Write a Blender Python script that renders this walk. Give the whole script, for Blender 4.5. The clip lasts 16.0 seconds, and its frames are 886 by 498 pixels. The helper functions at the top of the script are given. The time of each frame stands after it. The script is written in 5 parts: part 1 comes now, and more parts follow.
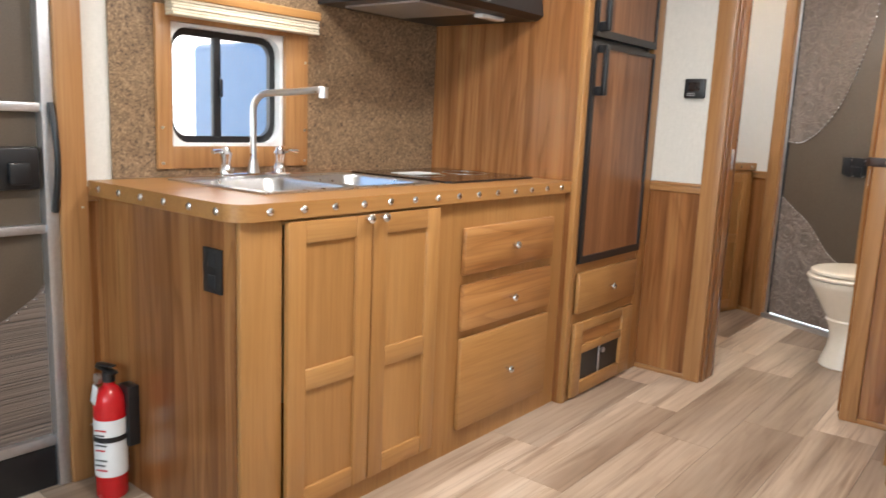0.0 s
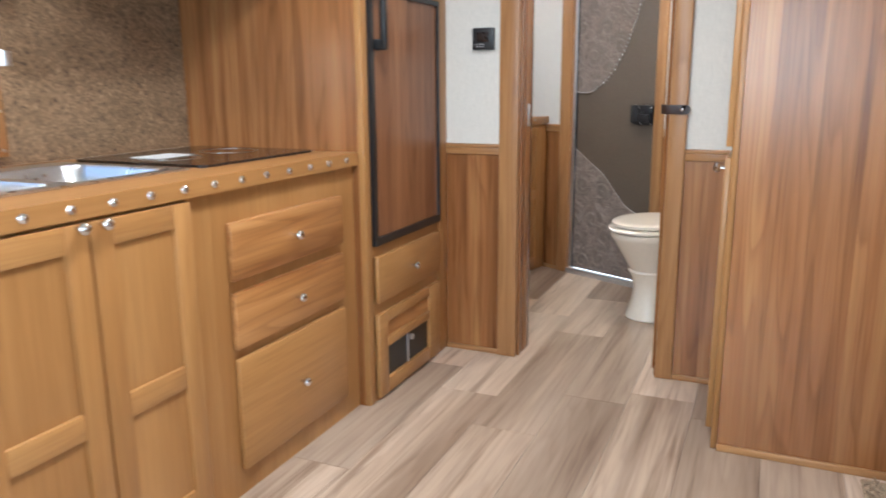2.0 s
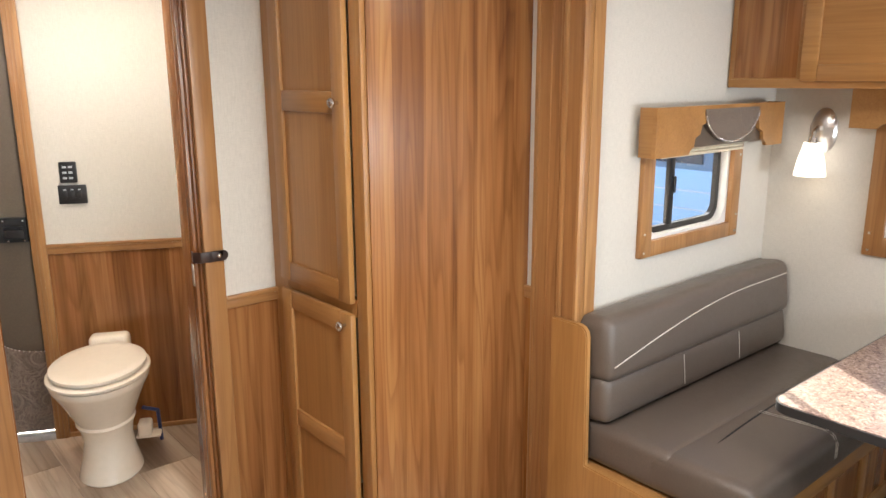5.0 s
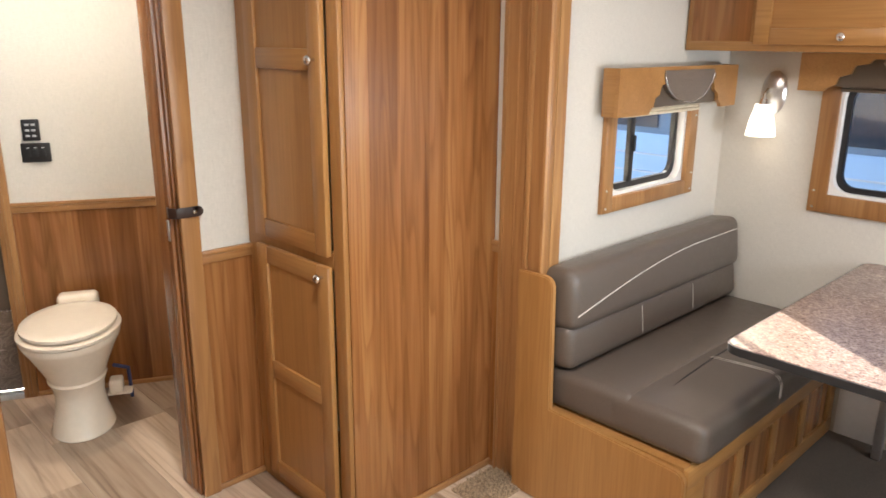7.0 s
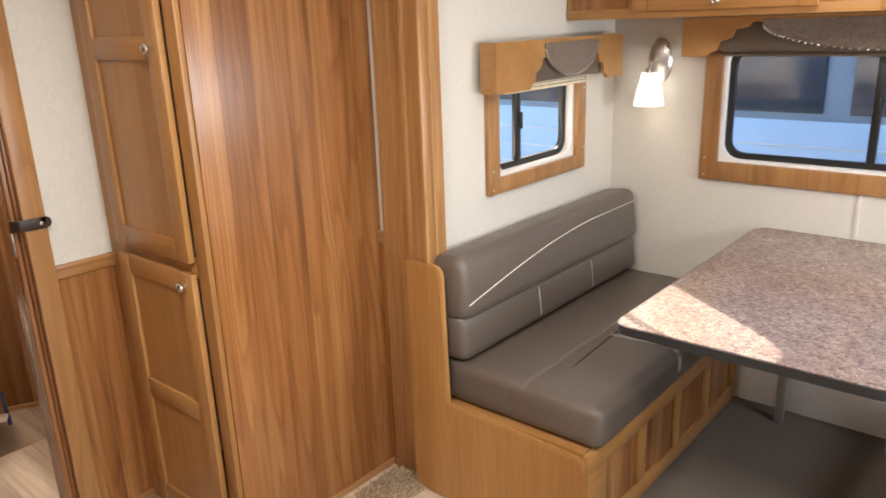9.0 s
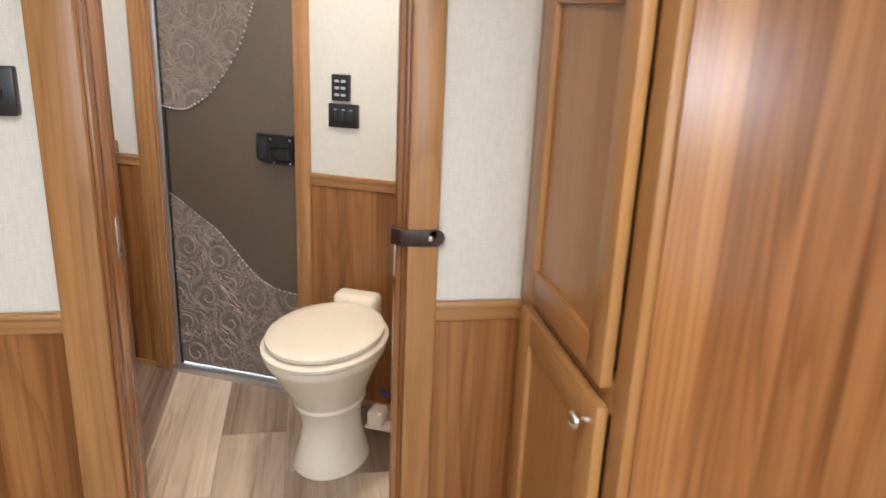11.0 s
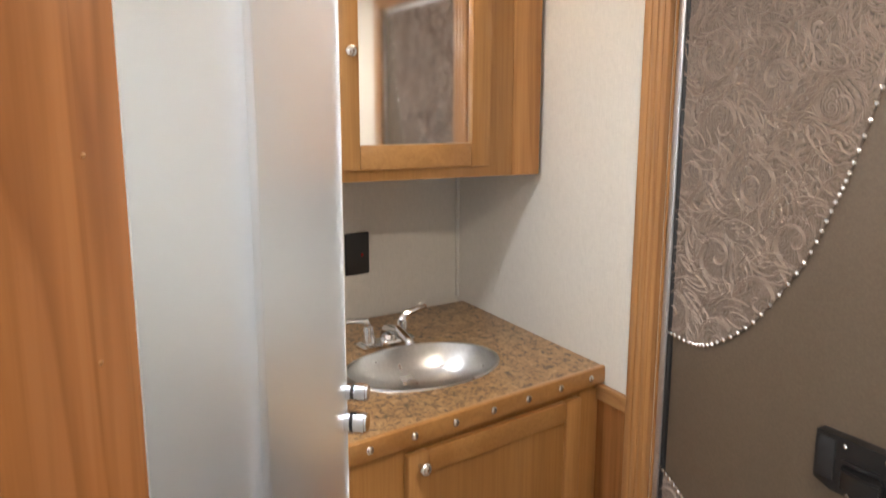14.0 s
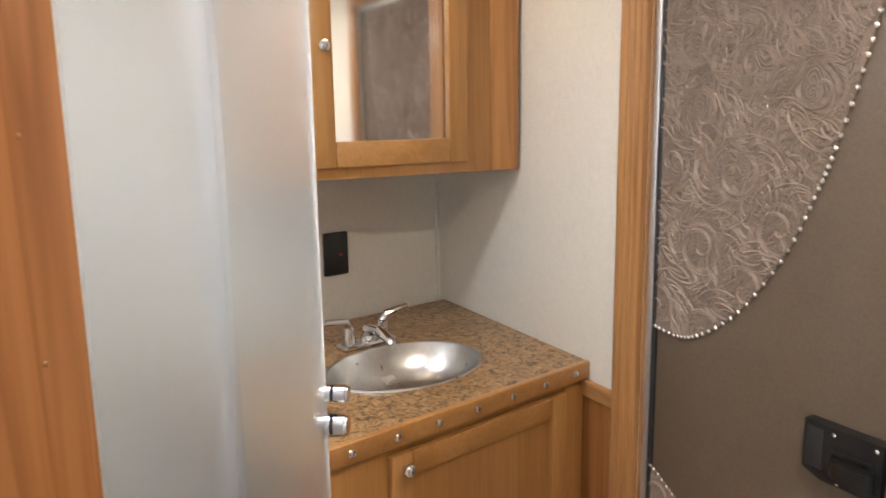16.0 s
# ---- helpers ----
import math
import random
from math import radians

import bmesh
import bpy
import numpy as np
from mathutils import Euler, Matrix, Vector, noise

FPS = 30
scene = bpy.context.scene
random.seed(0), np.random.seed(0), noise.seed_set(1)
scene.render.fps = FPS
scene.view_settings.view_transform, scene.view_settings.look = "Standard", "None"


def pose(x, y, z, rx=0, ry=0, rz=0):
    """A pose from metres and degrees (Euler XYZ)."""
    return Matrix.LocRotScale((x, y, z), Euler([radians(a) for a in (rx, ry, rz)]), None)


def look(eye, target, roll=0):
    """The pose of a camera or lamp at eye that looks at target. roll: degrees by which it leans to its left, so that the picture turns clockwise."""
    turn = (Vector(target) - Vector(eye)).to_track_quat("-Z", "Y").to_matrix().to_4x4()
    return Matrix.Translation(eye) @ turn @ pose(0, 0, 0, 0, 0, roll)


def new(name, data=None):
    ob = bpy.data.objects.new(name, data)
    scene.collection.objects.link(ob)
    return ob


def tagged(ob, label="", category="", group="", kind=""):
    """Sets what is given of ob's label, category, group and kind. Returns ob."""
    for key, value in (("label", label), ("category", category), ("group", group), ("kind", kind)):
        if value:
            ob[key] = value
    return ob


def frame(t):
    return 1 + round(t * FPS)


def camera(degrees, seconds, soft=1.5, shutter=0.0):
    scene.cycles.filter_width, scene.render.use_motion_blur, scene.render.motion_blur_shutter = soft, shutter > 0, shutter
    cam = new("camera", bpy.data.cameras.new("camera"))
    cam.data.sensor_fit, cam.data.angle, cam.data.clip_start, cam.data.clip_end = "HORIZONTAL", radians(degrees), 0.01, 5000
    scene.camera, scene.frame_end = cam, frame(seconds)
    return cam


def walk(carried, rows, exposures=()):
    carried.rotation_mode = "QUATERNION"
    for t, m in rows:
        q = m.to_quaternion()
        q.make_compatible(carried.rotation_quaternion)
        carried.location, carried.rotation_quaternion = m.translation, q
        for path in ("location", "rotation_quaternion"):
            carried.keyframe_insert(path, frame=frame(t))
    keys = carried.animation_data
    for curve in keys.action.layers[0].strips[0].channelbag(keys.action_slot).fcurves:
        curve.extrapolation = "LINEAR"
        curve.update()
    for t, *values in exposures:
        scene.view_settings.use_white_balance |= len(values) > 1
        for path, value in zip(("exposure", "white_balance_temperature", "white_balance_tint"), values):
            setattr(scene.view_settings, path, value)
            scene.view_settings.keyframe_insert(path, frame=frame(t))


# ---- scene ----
cam = camera(61.6, 16.0, shutter=0.3)
PATH = [
    (0, (0.582, 0.107, 1.12), (-0.659, 1.637, 0.777), 2.4),
    (0.5, (0.586, 0.123, 1.119), (-0.5, 1.776, 0.823), 2.4),
    (1, (0.584, 0.153, 1.125), (-0.427, 1.856, 0.847), 1.7),
    (1.5, (0.539, 0.244, 1.145), (-0.477, 1.939, 0.834), -0.1),
    (2, (0.405, 0.503, 1.121), (-0.387, 2.288, 0.69), -0.4),
    (2.5, (0.233, 0.768, 1.335), (-0.149, 2.664, 0.826), -0.1),
    (3, (-0.066, 0.872, 1.481), (0.071, 2.799, 0.966), -4.9),
    (3.5, (-0.323, 0.985, 1.511), (0.327, 2.794, 0.959), -5.4),
    (5.8, (-0.932, 1.14, 1.587), (0.384, 2.577, 1.138), 0.4),
    (6, (-0.935, 1.135, 1.567), (0.368, 2.566, 1.064), 0.4),
    (6.5, (-0.941, 1.12, 1.562), (0.36, 2.544, 1.034), 0.6),
    (7, (-0.935, 1.103, 1.559), (0.399, 2.491, 1.019), 0.4),
    (7.5, (-0.915, 1.084, 1.562), (0.538, 2.349, 1.025), -0.4),
    (8, (-0.88, 1.054, 1.557), (0.662, 2.213, 1.029), -1.5),
    (8.2, (-0.869, 1.055, 1.553), (0.696, 2.184, 1.027), -1.7),
    (10.3, (-0.353, 1.452, 1.507), (0.484, 3.149, 0.86), 0.4),
    (10.5, (-0.298, 1.577, 1.464), (0.405, 3.341, 0.836), 1.7),
    (11, (-0.139, 1.941, 1.46), (0.214, 3.811, 0.844), 2.4),
    (11.5, (-0.122, 2.337, 1.456), (0.124, 4.222, 0.834), 4.2),
    (12, (-0.028, 2.642, 1.404), (-0.172, 4.548, 0.815), 1.3),
    (12.5, (-0.01, 2.855, 1.521), (-0.638, 4.636, 0.864), 0.4),
    (13, (-0.093, 3.027, 1.555), (-0.912, 4.73, 0.899), 1.7),
    (13.5, (-0.096, 3.182, 1.549), (-1.122, 4.803, 0.983), 1.2),
    (14, (-0.106, 3.252, 1.564), (-1.286, 4.825, 1.2), 0.1),
    (14.5, (-0.109, 3.281, 1.581), (-1.311, 4.869, 1.395), 0.3),
    (15, (-0.11, 3.279, 1.584), (-1.339, 4.844, 1.386), 1.5),
    (15.5, (-0.121, 3.274, 1.573), (-1.362, 4.814, 1.276), 0.5),
    (16, (-0.121, 3.278, 1.548), (-1.261, 4.881, 1.187), -0.9),
]
LIGHT_METER = [(0, 2.2, 6150, 9), (1, 2.2, 5850, 8), (2.5, 2.25, 5500, 7), (3.2, 2.25, 6300, 10), (8.2, 2.2, 6550, 11), (10.3, 2.25, 6750, 12), (11, 2.25, 6100, 9), (13, 2.25, 6300, 10), (16, 2.2, 6500, 11)]
walk(cam, [(t, look(eye, target, roll)) for t, eye, target, roll in PATH], LIGHT_METER)

# ---- world, sun, lamps ----
world = bpy.data.worlds.new("sky")
scene.world = world
world.use_nodes = True
wn = world.node_tree
sky = wn.nodes.new("ShaderNodeTexSky")
sky.sky_type = 'NISHITA'
sky.sun_disc = False
sky.sun_elevation = radians(24)
sky.sun_rotation = radians(33)
bg = wn.nodes["Background"]
bg.inputs["Strength"].default_value = 0.14
wn.links.new(sky.outputs[0], bg.inputs[0])
sun = new("sun", bpy.data.lights.new("sun", 'SUN'))
sun.data.energy, sun.data.angle, sun.data.color = 5.0, radians(0.5), (1.0, 0.93, 0.82)
sun.matrix_world = look((0.55 * 5, 0.84 * 5, 0.446 * 5), (0, 0, 0))

WARM = (1.0, 0.945, 0.89)
CEIL = 2.12


def area_lamp(name, x, y, z, size, power, color=WARM):
    ob = new(name, bpy.data.lights.new(name, 'AREA'))
    ob.data.shape, ob.data.size, ob.data.energy, ob.data.color = 'DISK', size, power, color
    ob.matrix_world = pose(x, y, z)
    return ob


LIGHTS = [(0.0, 0.95, 5.6), (-0.25, 2.0, 5.6), (1.35, 1.5, 1.1), (-0.1, 3.9, 3.0)]
for lx, ly, lp in LIGHTS:
    area_lamp("ceiling_lamp", lx, ly, (CEIL if lx < 0.95 else 2.0) - 0.035, 0.16, lp, WARM if ly < 3.5 else (1.0, 0.87, 0.73))
# unseen cool fill without a fixture, added to brighten the frosted screen from behind
area_lamp("shower_fill", -1.15, 3.85, CEIL - 0.035, 0.16, 2.6, (0.93, 0.95, 1.0))
area_lamp("hood_lamp", -1.30, 1.66, 1.742, 0.05, 1.0)
# daylight through the windows of the south wall
day = area_lamp("south_daylight", 0.15, -1.715, 1.35, 0.7, 9, (0.80, 0.93, 1.0))
day.data.shape, day.data.size, day.data.size_y = 'RECTANGLE', 1.5, 1.0
day.matrix_world = look((0.15, -1.715, 1.35), (0.15, 3.0, 1.2))
# daylight through the window at the south end of the slide room
end_day = area_lamp("slide_daylight", 1.57, 0.50, 1.2, 0.3, 3.2, (0.86, 0.93, 1.0))
end_day.data.shape, end_day.data.size, end_day.data.size_y = 'RECTANGLE', 0.44, 0.30
end_day.matrix_world = look((1.57, 0.505, 1.2), (1.57, 3.0, 1.2))


# ---- materials ----
def mat(name, rough=0.5, metal=0.0):
    m = bpy.data.materials.new(name)
    m.use_nodes = True
    b = m.node_tree.nodes["Principled BSDF"]
    b.inputs["Roughness"].default_value, b.inputs["Metallic"].default_value = rough, metal
    return m, m.node_tree, b


def nd(nt, kind, **inputs):
    n = nt.nodes.new("ShaderNode" + kind)
    for k, v in inputs.items():
        n.inputs[k.replace("_", " ")].default_value = v
    return n


def coords(nt, scale, source="Object"):
    tc, mp = nd(nt, "TexCoord"), nd(nt, "Mapping")
    mp.inputs["Scale"].default_value = scale
    nt.links.new(tc.outputs[source], mp.inputs["Vector"])
    return mp.outputs[0]


def ramp(nt, fac, stops):
    r = nd(nt, "ValToRGB")
    e = r.color_ramp.elements
    while len(e) < len(stops):
        e.new(0.5)
    for k, (p, c) in zip(e, stops):
        k.position, k.color = p, (*c, 1)
    nt.links.new(fac, r.inputs[0])
    return r.outputs[0]


def blend(nt, how, fac, a, b):
    m = nt.nodes.new("ShaderNodeMix")
    m.data_type, m.blend_type = 'RGBA', how
    for sock, v in ((m.inputs[0], fac), (m.inputs[6], a), (m.inputs[7], b)):
        if isinstance(v, (int, float)):
            sock.default_value = v
        elif isinstance(v, tuple):
            sock.default_value = (*v, 1)
        else:
            nt.links.new(v, sock)
    return m.outputs[2]


def bump(nt, b, height, strength, dist=0.002):
    n = nd(nt, "Bump", Strength=strength, Distance=dist)
    nt.links.new(height, n.inputs["Height"])
    nt.links.new(n.outputs[0], b.inputs["Normal"])


def plain(name, color, rough=0.5, metal=0.0, grain=0.12, scale=40.0, bumpy=0.05):
    """A paint, plastic, metal or cloth with fine mottling."""
    m, nt, b = mat(name, rough, metal)
    v = coords(nt, (1, 1, 1))
    n = nd(nt, "TexNoise", Scale=scale, Detail=4.0)
    nt.links.new(v, n.inputs["Vector"])
    lo = tuple(c * (1 - grain) for c in color)
    hi = tuple(min(1, c * (1 + grain)) for c in color)
    nt.links.new(ramp(nt, n.outputs[0], [(0.3, lo), (0.7, hi)]), b.inputs["Base Color"])
    n2 = nd(nt, "TexNoise", Scale=scale / 6, Detail=2.0)
    nt.links.new(v, n2.inputs["Vector"])
    r = nd(nt, "MapRange")
    r.inputs[3].default_value, r.inputs[4].default_value = max(0.02, rough - 0.08), min(1, rough + 0.08)
    nt.links.new(n2.outputs[0], r.inputs[0])
    nt.links.new(r.outputs[0], b.inputs["Roughness"])
    if bumpy:
        bump(nt, b, n.outputs[0], bumpy)
    return m


def wood(name, dark, mid, light, rough=0.35, axis=2, strip=0.0, grain=1.0, fine=1.0, vary=(0.75, 0.72, 0.7), mix=0.35, streak=0.3, rings=0.3):
    """Timber with grain along the given axis; strip is the width of the joined staves, if any; rings the strength of the arched figure."""
    m, nt, b = mat(name, rough)
    link = nt.links.new

    def calc(op, a, c):
        n = nd(nt, "Math")
        n.operation = op
        for k, v in enumerate((a, c)):
            if isinstance(v, (int, float)):
                n.inputs[k].default_value = v
            else:
                link(v, n.inputs[k])
        return n.outputs[0]

    def scaled(vec, along, across):
        n = nd(nt, "VectorMath")
        n.operation = 'MULTIPLY'
        n.inputs[1].default_value = tuple(along if k == axis else across for k in range(3))
        link(vec, n.inputs[0])
        return n.outputs[0]

    def noise(vec, **kw):
        n = nd(nt, "TexNoise", **kw)
        link(vec, n.inputs["Vector"])
        return n.outputs[0]
    tc, info = nd(nt, "TexCoord"), nd(nt, "ObjectInfo")
    seed = calc('MULTIPLY', info.outputs["Random"], 37.0)
    stave = None
    if strip:
        sep = nd(nt, "SeparateXYZ")
        link(tc.outputs["Object"], sep.inputs[0])
        across = calc('ADD', sep.outputs[(axis + 1) % 3], sep.outputs[(axis + 2) % 3])
        stave = calc('FLOOR', calc('DIVIDE', across, strip), 0.0)
        seed = calc('ADD', seed, calc('MULTIPLY', stave, 5.37))
    comb = nd(nt, "CombineXYZ")
    for k in range(3):
        link(seed, comb.inputs[k])
    shift = nd(nt, "VectorMath")
    shift.operation = 'ADD'
    link(scaled(tc.outputs["Object"], 0.5, 11.0), shift.inputs[0])
    link(comb.outputs[0], shift.inputs[1])
    v = shift.outputs[0]
    col = ramp(nt, noise(v, Scale=0.8 * grain, Detail=5.0, Roughness=0.55, Distortion=0.55), [(0.28, dark), (0.5, mid), (0.72, light)])
    # arched growth rings: level lines of a stretched noise
    level = noise(scaled(v, 0.95, 0.62), Scale=1.0, Detail=2.2, Roughness=0.5, Distortion=0.12)
    ring = calc('FRACT', calc('MULTIPLY', level, 13.0), 0.0)
    col = blend(nt, 'MULTIPLY', rings, col, ramp(nt, ring, [(0.0, (0.92, 0.88, 0.85)), (0.10, (0.52, 0.41, 0.34)), (0.42, (0.88, 0.84, 0.80)), (0.7, (1, 1, 1)), (1.0, (0.95, 0.92, 0.9))]))
    pores = noise(scaled(v, 9.0, 13.0 * fine), Scale=1.0, Detail=3.0)
    col = blend(nt, 'MULTIPLY', 0.35, col, ramp(nt, pores, [(0.35, (0.70, 0.65, 0.60)), (0.58, (1, 1, 1))]))
    col = blend(nt, 'MULTIPLY', streak, col, ramp(nt, noise(scaled(v, 1.6, 2.2), Scale=1.0, Detail=4.0, Roughness=0.65, Distortion=0.5), [(0.32, (0.42, 0.34, 0.28)), (0.45, (0.92, 0.9, 0.88)), (0.6, (1, 1, 1))]))
    if strip:
        wnse = nt.nodes.new("ShaderNodeTexWhiteNoise")
        wnse.noise_dimensions = '1D'
        link(stave, wnse.inputs["W"])
        col = blend(nt, 'MULTIPLY', 0.8, col, ramp(nt, wnse.outputs[0], [(0.0, (0.74, 0.69, 0.66)), (0.5, (0.90, 0.88, 0.86)), (1.0, (1.0, 1.0, 1.0))]))
    else:
        col = blend(nt, 'MULTIPLY', mix, col, ramp(nt, info.outputs["Random"], [(0.0, vary), (1.0, (1, 1, 1))]))
    link(col, b.inputs["Base Color"])
    bump(nt, b, pores, 0.08, 0.001)
    return m


def granite(name, stops, scale=95.0, rough=0.3):
    m, nt, b = mat(name, rough)
    v = coords(nt, (1, 1, 1))
    vo = nd(nt, "TexVoronoi", Scale=scale)
    no = nd(nt, "TexNoise", Scale=scale * 0.75, Detail=6.0, Roughness=0.7, Distortion=1.2)
    lo = nd(nt, "TexNoise", Scale=7.0, Detail=2.0)
    for n in (vo, no, lo):
        nt.links.new(v, n.inputs["Vector"])
    col = ramp(nt, no.outputs[0], stops)
    col = blend(nt, 'MULTIPLY', 0.55, col, ramp(nt, vo.outputs["Distance"], [(0.1, (0.45, 0.38, 0.32)), (0.5, (1, 1, 1))]))
    col = blend(nt, 'MULTIPLY', 0.5, col, ramp(nt, lo.outputs[0], [(0.35, (0.7, 0.68, 0.66)), (0.65, (1, 1, 1))]))
    nt.links.new(col, b.inputs["Base Color"])
    return m


def linen(name, color):
    """Woven wall covering: fine crossing threads."""
    m, nt, b = mat(name, 0.75)
    a = nd(nt, "TexNoise", Scale=1.0, Detail=3.0)
    c = nd(nt, "TexNoise", Scale=1.0, Detail=3.0)
    nt.links.new(coords(nt, (60, 60, 700)), a.inputs["Vector"])
    nt.links.new(coords(nt, (500, 500, 40)), c.inputs["Vector"])
    mix = blend(nt, 'MIX', 0.5, a.outputs[0], c.outputs[0])
    lo = tuple(x * 0.86 for x in color)
    nt.links.new(ramp(nt, mix, [(0.35, lo), (0.62, color)]), b.inputs["Base Color"])
    bump(nt, b, mix, 0.12, 0.001)
    return m


def paisley(name, dark, light):
    """Embossed leather: curls round scattered centres, flowing veins between them and a fine stipple."""
    m, nt, b = mat(name, 0.42)
    link = nt.links.new

    def calc(op, a, c=0.0):
        n = nd(nt, "Math")
        n.operation = op
        for k, v in enumerate((a, c)):
            if isinstance(v, (int, float)):
                n.inputs[k].default_value = v
            else:
                link(v, n.inputs[k])
        return n.outputs[0]

    def groove(x, power):
        return calc('POWER', calc('ABSOLUTE', calc('SINE', x)), power)

    def noise(vec, **kw):
        n = nd(nt, "TexNoise", **kw)
        link(vec, n.inputs["Vector"])
        return n.outputs[0]
    tc = nd(nt, "TexCoord")
    flat = nd(nt, "VectorMath")
    flat.operation = 'MULTIPLY'
    flat.inputs[1].default_value = (1.0, 0.0, 0.8)
    link(tc.outputs["Object"], flat.inputs[0])
    w = nd(nt, "TexNoise", Scale=12.0, Detail=1.0)
    link(flat.outputs[0], w.inputs["Vector"])
    warp = nd(nt, "VectorMath")
    warp.operation = 'MULTIPLY_ADD'
    warp.inputs[1].default_value = (0.07, 0.0, 0.07)
    link(w.outputs["Color"], warp.inputs[0])
    link(flat.outputs[0], warp.inputs[2])
    total = groove(calc('MULTIPLY', noise(warp.outputs[0], Scale=15.0, Detail=1.2, Distortion=1.6), 60.0), 0.5)
    for scale, reach, tight, shift in ((8.5, 0.050, 300.0, 0.0), (17.0, 0.024, 560.0, 3.7)):
        mv = nd(nt, "VectorMath")
        mv.operation = 'ADD'
        mv.inputs[1].default_value = (shift, 0.0, shift)
        link(warp.outputs[0], mv.inputs[0])
        vo = nd(nt, "TexVoronoi", Scale=scale)
        link(mv.outputs[0], vo.inputs["Vector"])
        sub = nd(nt, "VectorMath")
        sub.operation = 'SUBTRACT'
        link(mv.outputs[0], sub.inputs[0])
        link(vo.outputs["Position"], sub.inputs[1])
        sep = nd(nt, "SeparateXYZ")
        link(sub.outputs[0], sep.inputs[0])
        r = calc('SQRT', calc('ADD', calc('MULTIPLY', sep.outputs[0], sep.outputs[0]), calc('MULTIPLY', sep.outputs[2], sep.outputs[2])))
        ang = calc('ARCTAN2', sep.outputs[2], sep.outputs[0])
        curl = groove(calc('ADD', ang, calc('MULTIPLY', r, tight)), 0.5)
        fan = groove(calc('ADD', calc('MULTIPLY', ang, 9.0), calc('MULTIPLY', r, tight * 0.9)), 0.4)
        curl = calc('MULTIPLY', curl, calc('ADD', calc('MULTIPLY', fan, 0.35), 0.65))
        inside = nd(nt, "MapRange")
        inside.inputs[1].default_value, inside.inputs[2].default_value = reach, reach * 0.82
        link(r, inside.inputs[0])
        total = blend(nt, 'MIX', inside.outputs[0], total, curl)
    fine = groove(calc('MULTIPLY', noise(flat.outputs[0], Scale=46.0, Detail=1.0, Distortion=1.0), 17.0), 0.5)
    h = calc('ADD', calc('MULTIPLY', total, 0.68), calc('MULTIPLY', fine, 0.32))
    patchy = noise(flat.outputs[0], Scale=7.0, Detail=2.0)
    mid = tuple(x + (y - x) * 0.72 for x, y in zip(dark, light))
    col = ramp(nt, h, [(0.34, dark), (0.72, mid), (0.97, light)])
    link(blend(nt, 'MULTIPLY', 0.5, col, ramp(nt, patchy, [(0.35, (0.78, 0.76, 0.74)), (0.62, (1, 1, 1))])), b.inputs["Base Color"])
    bump(nt, b, h, 0.8, 0.004)
    return m


def glass(name, rough=0.0, color=(1, 1, 1)):
    m, nt, b = mat(name, rough)
    b.inputs["Base Color"].default_value = (*color, 1)
    b.inputs["Transmission Weight"].default_value = 1.0
    b.inputs["IOR"].default_value = 1.1
    return m


def glow(name, color, strength):
    m, nt, b = mat(name, 0.4)
    b.inputs["Base Color"].default_value = (*color, 1)
    b.inputs["Emission Color"].default_value = (*color, 1)
    b.inputs["Emission Strength"].default_value = strength
    return m


MAPLE = wood("maple", (0.33, 0.155, 0.046), (0.405, 0.204, 0.066), (0.465, 0.248, 0.088), 0.32, 2, grain=0.5, streak=0.10, rings=0.13)
MAPLE_H = wood("maple_cross", (0.33, 0.155, 0.046), (0.405, 0.204, 0.066), (0.465, 0.248, 0.088), 0.32, 1, grain=0.5, streak=0.10, rings=0.13)
MAPLE_X = wood("maple_lengthwise", (0.33, 0.155, 0.046), (0.405, 0.204, 0.066), (0.465, 0.248, 0.088), 0.32, 0, grain=0.5, streak=0.10, rings=0.13)
HICKORY = wood("streaked_maple", (0.26, 0.10, 0.028), (0.46, 0.22, 0.07), (0.58, 0.31, 0.12), 0.34, 1, grain=1.3, streak=0.6, rings=0.45)
LAMINATE = wood("walnut_laminate", (0.19, 0.074, 0.024), (0.345, 0.150, 0.050), (0.48, 0.245, 0.09), 0.25, 2, strip=0.118, grain=1.0, streak=0.55, rings=0.45)
FASCIA = wood("fridge_laminate", (0.20, 0.082, 0.032), (0.29, 0.13, 0.054), (0.37, 0.18, 0.08), 0.33, 2, strip=0.13, grain=1.0, streak=0.4, rings=0.5)
TRIM = wood("trim_wood", (0.30, 0.14, 0.047), (0.41, 0.21, 0.08), (0.49, 0.27, 0.11), 0.33, 2, grain=0.9, rings=0.35)
TRIM_H = wood("trim_wood_cross", (0.30, 0.14, 0.047), (0.41, 0.21, 0.08), (0.49, 0.27, 0.11), 0.33, 0, grain=0.9, rings=0.35)
PLANK = wood("floor_vinyl", (0.36, 0.26, 0.185), (0.68, 0.54, 0.41), (0.84, 0.73, 0.60), 0.3, 1, grain=0.5, fine=0.5, vary=(0.46, 0.43, 0.41), mix=0.85, streak=0.8, rings=0.22)
GROUT = plain("floor_joint", (0.20, 0.14, 0.09), 0.7)
SPLASH = granite("granite_laminate", [(0.34, (0.05, 0.034, 0.024)), (0.46, (0.20, 0.13, 0.075)), (0.56, (0.32, 0.215, 0.125)), (0.72, (0.46, 0.34, 0.22))], 110)
STONE = granite("vanity_stone", [(0.40, (0.03, 0.02, 0.015)), (0.47, (0.28, 0.16, 0.07)), (0.58, (0.42, 0.26, 0.12)), (0.75, (0.55, 0.42, 0.28))], 64)
TABLETOP = granite("table_laminate", [(0.32, (0.10, 0.075, 0.07)), (0.48, (0.26, 0.19, 0.16)), (0.6, (0.38, 0.29, 0.25)), (0.75, (0.46, 0.39, 0.36))], 90, 0.22)
